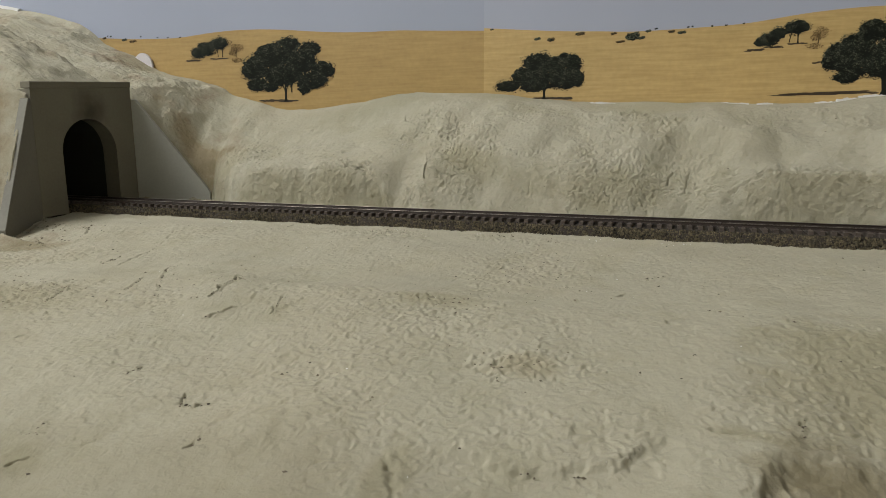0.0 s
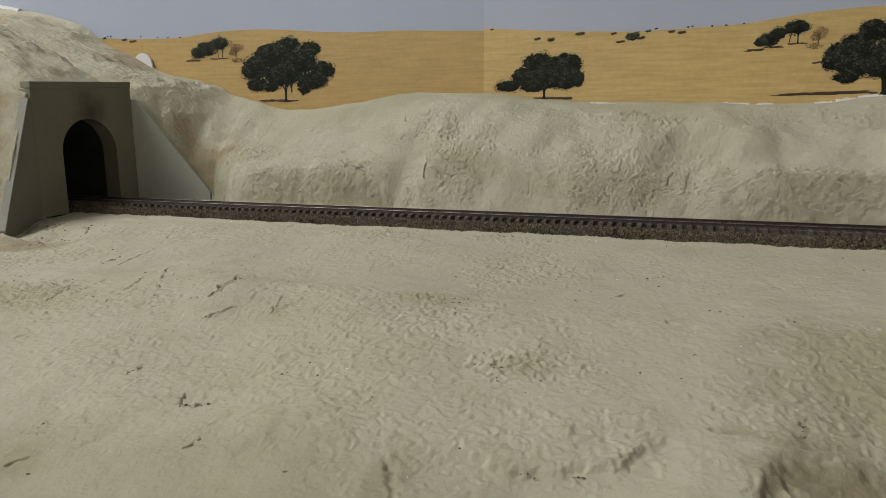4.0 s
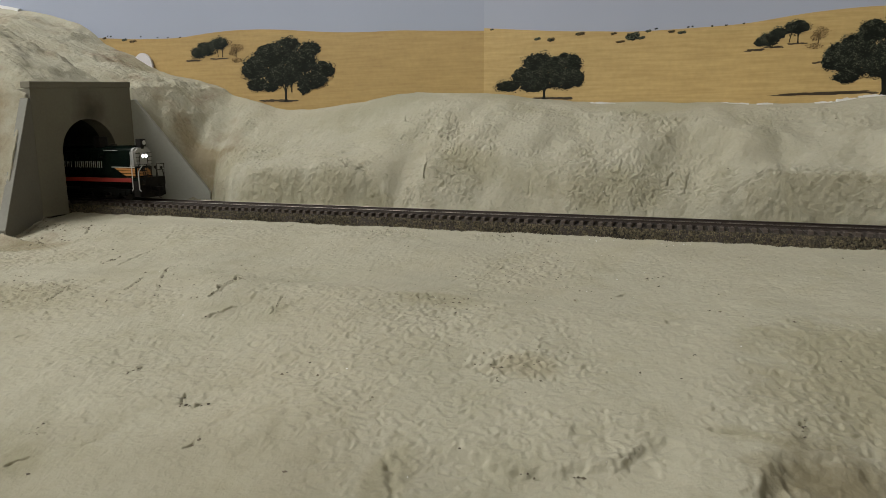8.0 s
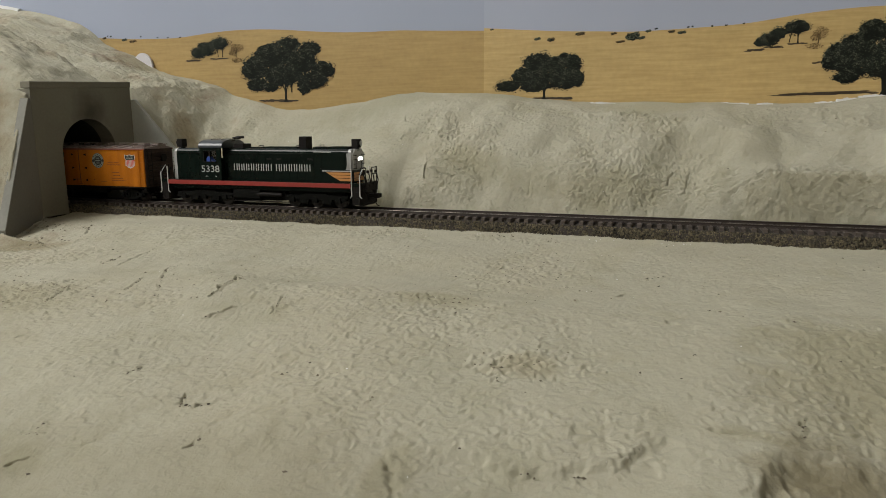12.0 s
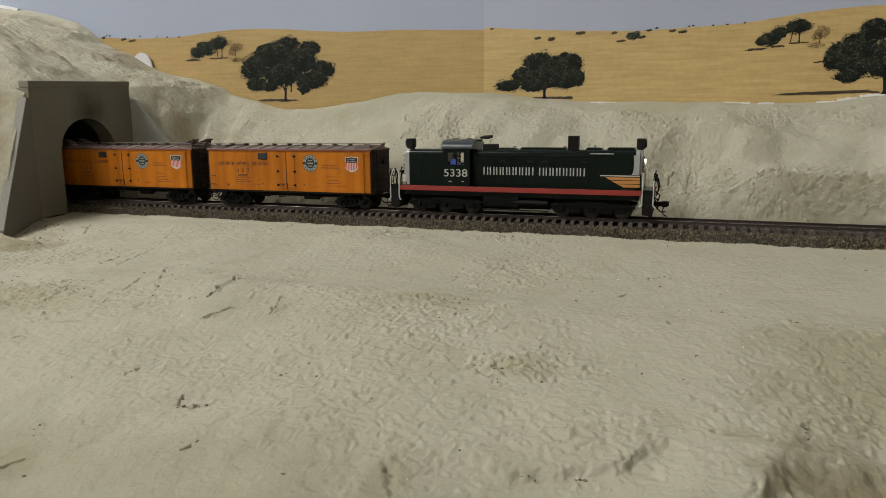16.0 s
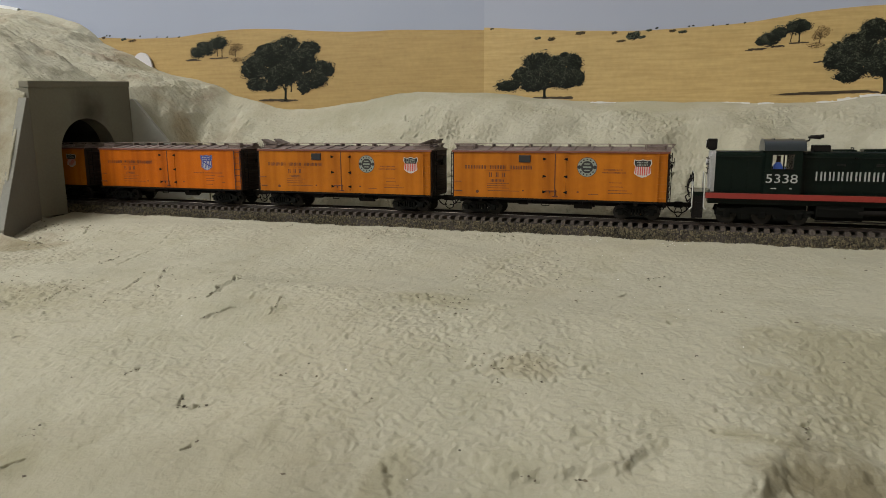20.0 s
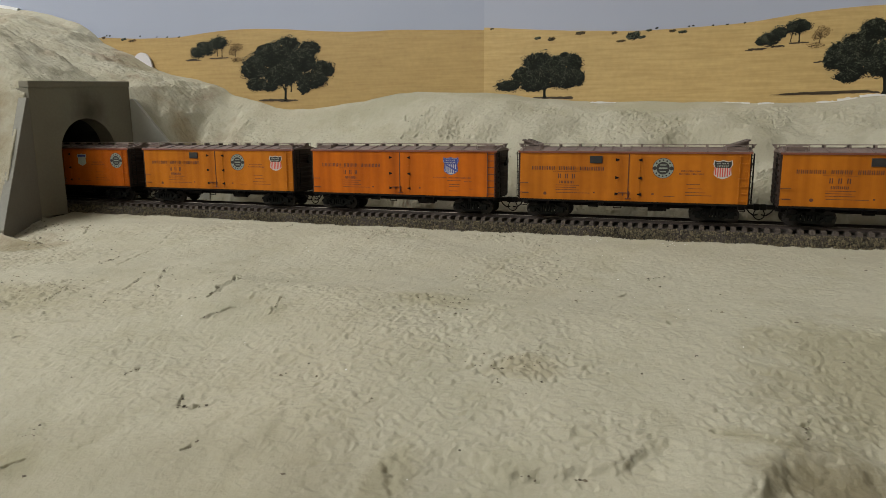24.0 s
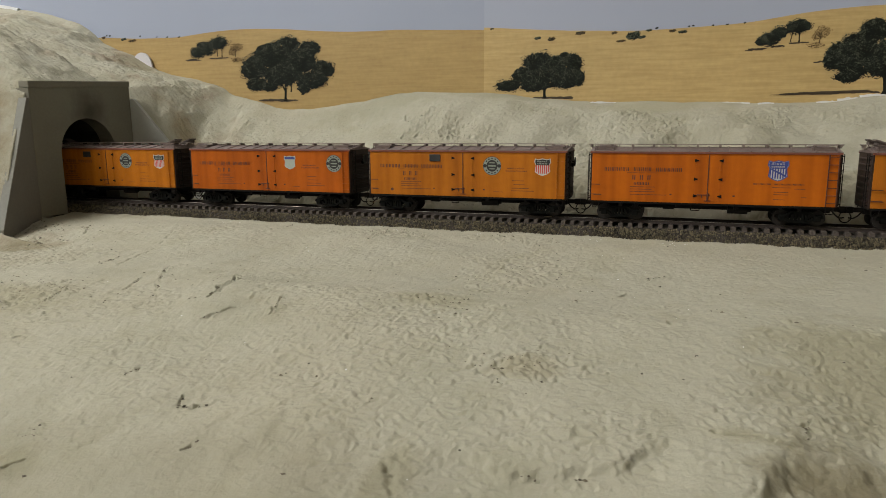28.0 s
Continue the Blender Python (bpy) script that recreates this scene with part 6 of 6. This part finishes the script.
    for s in (-1, 1):
        y0, y1 = sorted((s * (hw - 0.8), s * hw))
        box(bm, -51, -31.2, y0, y1, 19.8, 34.4)
        box(bm, -51, -31.2, y0, y1, 42.8, 46.0)
        box(bm, -51, -47.2, y0, y1, 34.4, 42.8)
        box(bm, -41.4, -40.6, y0, y1, 34.4, 42.8)
        box(bm, -35.6, -31.2, y0, y1, 34.4, 42.8)
    for x0, x1 in ((-51, -50.2), (-32.0, -31.2)):
        box(bm, x0, x1, -hw + 0.8, hw - 0.8, 19.8, 36.0)
        box(bm, x0, x1, -11, 11, 36.0, 46.0)
        for s in (-1, 1):
            y0, y1 = sorted((s * 13.6, s * (hw - 0.8)))
            box(bm, x0, x1, y0, y1, 36.0, 46.0)
    cab = part("cab", bm, GREEN, e, "dark green cab with open side windows")
    bm = bmesh.new()
    prof = [(-hw - 0.5, 45.2), (-hw - 0.5, 46.0)]
    for k in range(1, 12):
        a = math.pi - k * math.pi / 12
        prof.append((15.3 * math.cos(a), 46.0 + 6.0 * math.sin(a) ** 0.8))
    prof += [(hw + 0.5, 46.0), (hw + 0.5, 45.2)]
    prism(bm, prof, "x", -52.0, -29.4)
    for x in (-46, -36):
        box(bm, x - 0.3, x + 0.3, -6, 6, 51.6, 52.3)
    part("cab_roof", bm, CABTOP, cab, "glossy curved cab roof with a bluish sheen in its colour", smooth=True)
    bm = bmesh.new()
    for s in (-1, 1):
        for x0, x1 in ((-47.6, -40.9), (-41.1, -35.2)):
            y0, y1 = sorted((s * (hw + 0.02), s * (hw + 0.3)))
            box(bm, x0, x1, y0, y1, 34.0, 34.5)
            box(bm, x0, x1, y0, y1, 42.7, 43.2)
            box(bm, x0, x0 + 0.4, y0, y1, 34.0, 43.2)
    part("window_frame", bm, IRON, cab)
    bm = bmesh.new()
    box(bm, -40.6, -35.6, -14.7, -14.5, 34.4, 42.8)
    pane = part("window_pane", bm, GLASS, cab)
    pane.visible_shadow = False
    bm = bmesh.new()
    # plain toy figure at the window
    prism(bm, [(-46.4, 30.0), (-45.9, 36.8), (-44.6, 38.4), (-42.6, 38.2), (-41.4, 36.2), (-39.6, 34.8), (-39.8, 33.8), (-42.0, 34.2), (-41.8, 30.0)], "y", -13.4, -9.8, 0)
    cyl(bm, (-43.6, -11.6, 38.2), (-43.6, -11.6, 41.4), 1.35, 10, 1.1, mi=1)
    cyl(bm, (-43.6, -11.6, 41.2), (-43.6, -11.6, 42.2), 1.45, 10, 1.2, mi=1)
    part("figurine", bm, [BLUECLOTH, OXIDE], e, "plain blue toy figurine at the cab window")
    bm = bmesh.new()
    cyl(bm, (-27.5, -3, 52.9), (-20.5, -3, 52.9), 0.55, 8, 1.2)
    cyl(bm, (-26.0, -1, 53.6), (-18.8, -1, 53.6), 0.5, 8, 1.1)
    rod(bm, [(-29.6, -2, 50.4), (-26.5, -2, 51.0), (-26.0, -2, 53.4)], 0.4, 6)
    part("horn", bm, IRON, e, "black air horns on the cab roof")
    text_mesh("road_number", "5338", 17.2, 5.2, -50.1, -hw - 0.06, 26.1, DULLWHITE, cab, "white painted road number")
    z0, z1, x0, p = 27.6, 32.9, -22.8, 70.8 / 15.6
    word = []
    for k, c in enumerate("xxxxxxxx xxxxxxx"):
        if c == "x":
            x = x0 + (k - (0.4 if k > 8 else 0)) * p
            word += [rect(x, x + 0.20 * p, z0, z1), rect(x + 0.56 * p, x + 0.76 * p, z0, z1)]
    printed("lettering", word, -9.90, [DULLWHITE], long_, "row of white lettering bars")
    printed("small_marks", [rect(-47, -44, 22.6, 23.0), rect(-37, -35.5, 22.6, 23.0)], -15.06, [WHITEP], cab)
    # tank, tanks and pipes below
    bm = bmesh.new()
    prism(bm, [(-13.6, 13.0), (-14.6, 11.0), (-14.6, 6.4), (-12.6, 4.2), (12.6, 4.2), (14.6, 6.4), (14.6, 11.0), (13.6, 13.0)], "x", -21.5, 3.0)
    box(bm, 3.0, 24.5, -10.5, 10.5, 4.6, 13.0, 0.3)
    part("fuel_tank", bm, TRUCKM, e)
    for s in (-1, 1):
        bm = bmesh.new()
        cyl(bm, (0.5, s * 13.2, 9.2), (23.0, s * 13.2, 9.2), 1.7, 14)
        part("air_reservoir", bm, IRON, e)
        bm = bmesh.new()
        rod(bm, [(-22, s * 14.9, 4.0), (24, s * 14.9, 4.0)], 0.4, 6)
        part("brake_pipe", bm, IRON, e)
    diesel_truck(e, -50.5)
    diesel_truck(e, 52.0)
    # pilots, steps, stanchions and couplers
    for s in (-1, 1):
        bm = bmesh.new()
        a, b = sorted((s * 89.0, s * 91.4))
        box(bm, a, b, -15.0, 15.0, 12.8, 19.6, 0.2)
        a, b = sorted((s * 88.4, s * 90.6))
        prism(bm, [(-15, 13), (15, 13), (15, 4.2), (10, 2.4), (-10, 2.4), (-15, 4.2)], "x", a, b)
        part("pilot", bm, IRON, e, "black pilot plate")
        for t in (-1, 1):
            bm = bmesh.new()
            y0, y1 = sorted((t * 9.6, t * 15.2))
            for k, z in enumerate((4.0, 8.2, 12.4)):
                a, b = sorted((s * 84.6, s * (90.6 - 0.3 * k)))
                box(bm, a, b, y0, y1, z, z + 0.7)
            a, b = sorted((s * 84.4, s * 84.9))
            box(bm, a, b, y0, y1, 3.6, 17.0)
            p0, p1 = sorted((t * 14.3, t * 14.9))
            prism(bm, [(s * 84.5, 3.4), (s * 91.0, 3.4), (s * 90.6, 9.0), (s * 89.4, 17.0), (s * 84.5, 17.0)], "y", p0, p1)
            part("step", bm, IRON, e)
            for x in (84.2, 91.0):
                bm = bmesh.new()
                if x > 90:
                    rod(bm, [(s * (x + 1.6), t * 15.4, 8.6), (s * x, t * 15.4, 10.0), (s * x, t * 15.4, 25.0), (s * x, t * 9.4, 31.0)], 0.42, 6)
                else:
                    rod(bm, [(s * (x - 1.4), t * 15.3, 8.8), (s * x, t * 15.4, 10.2), (s * x, t * 15.4, 30.6)], 0.42, 6)
                part("stanchion", bm, WHITEP, e, "white painted stanchion")
        bm = bmesh.new()
        for yy in (-14.6, -5.5, 5.5, 14.6):
            rod(bm, [(s * 90.6, yy, 19.6), (s * 91.2, yy, 31.0)], 0.36, 5)
        for z in (30.6, 25.6):
            rod(bm, [(s * 91.2, -14.6, z), (s * 91.2, -5.5, z)], 0.3, 5)
            rod(bm, [(s * 91.2, 5.5, z), (s * 91.2, 14.6, z)], 0.3, 5)
        rod(bm, [(s * 91.4, -9, 21), (s * 95.5, -9, 22.4)], 0.3, 5)
        part("end_railing", bm, IRON, e)
        bm = bmesh.new()
        for yy in (-7.5, -5.8, 5.8, 7.5):
            rod(bm, [(s * 91.2, yy, 13.5), (s * 93.4, yy, 11.0), (s * 93.8, yy, 7.0)], 0.4, 5)
        for yy, dz in ((-12.0, 0.0), (-10.2, 1.2), (-3.2, 0.6), (3.4, 1.0), (10.5, 0.3)):
            rod(bm, [(s * 91.3, yy, 27.0 + dz), (s * 93.2, yy - 0.4, 25.0 + dz), (s * 94.0, yy, 20.5), (s * 92.6, yy + 0.5, 16.0 + dz)], 0.42, 5)
            box(bm, min(s * 91.0, s * 92.6), max(s * 91.0, s * 92.6), yy - 0.8, yy + 0.8, 26.0 + dz, 28.2 + dz, 0.2)
        rod(bm, [(s * 91.8, -13.6, 14.6), (s * 94.4, -12.8, 13.8), (s * 94.4, -2.0, 13.0)], 0.32, 5)
        rod(bm, [(s * 92.2, -13.0, 19.0), (s * 95.0, -12.4, 16.4), (s * 93.6, -12.0, 12.6)], 0.4, 5)
        part("hose_cluster", bm, IRON, e)
        coupler(e, s * 90.5, s, 9.8)
    TRAIN.append((e, LOCO_28))


locomotive()


ties()


# the train's slight surging: seconds, millimetres ahead of an even run
SURGE = ((0, -1.2), (8, -1.0), (10, -0.6), (12, -1.2), (14.5, -0.4), (16, 0.2), (17, 0.9), (18, 0.8), (19, -0.3), (20, -0.2), (21, -0.5), (24, -0.3), (26, -0.3), (27, 0.2), (28, 0.0))


def motions():
    for ob, at28 in TRAIN:
        walk(ob, [(t, pose((at28 + SPEED * (t - 28.0) + d) * MM, 0, 0)) for t, d in SURGE])
    for ob, radius, x, z in WHEELS:
        step = 0.125
        rate = SPEED / radius
        walk(ob, [(k * step, pose(x * MM, 0, z * MM, 0, math.degrees(rate * k * step) % 360.0, 0)) for k in range(225)])



motions()
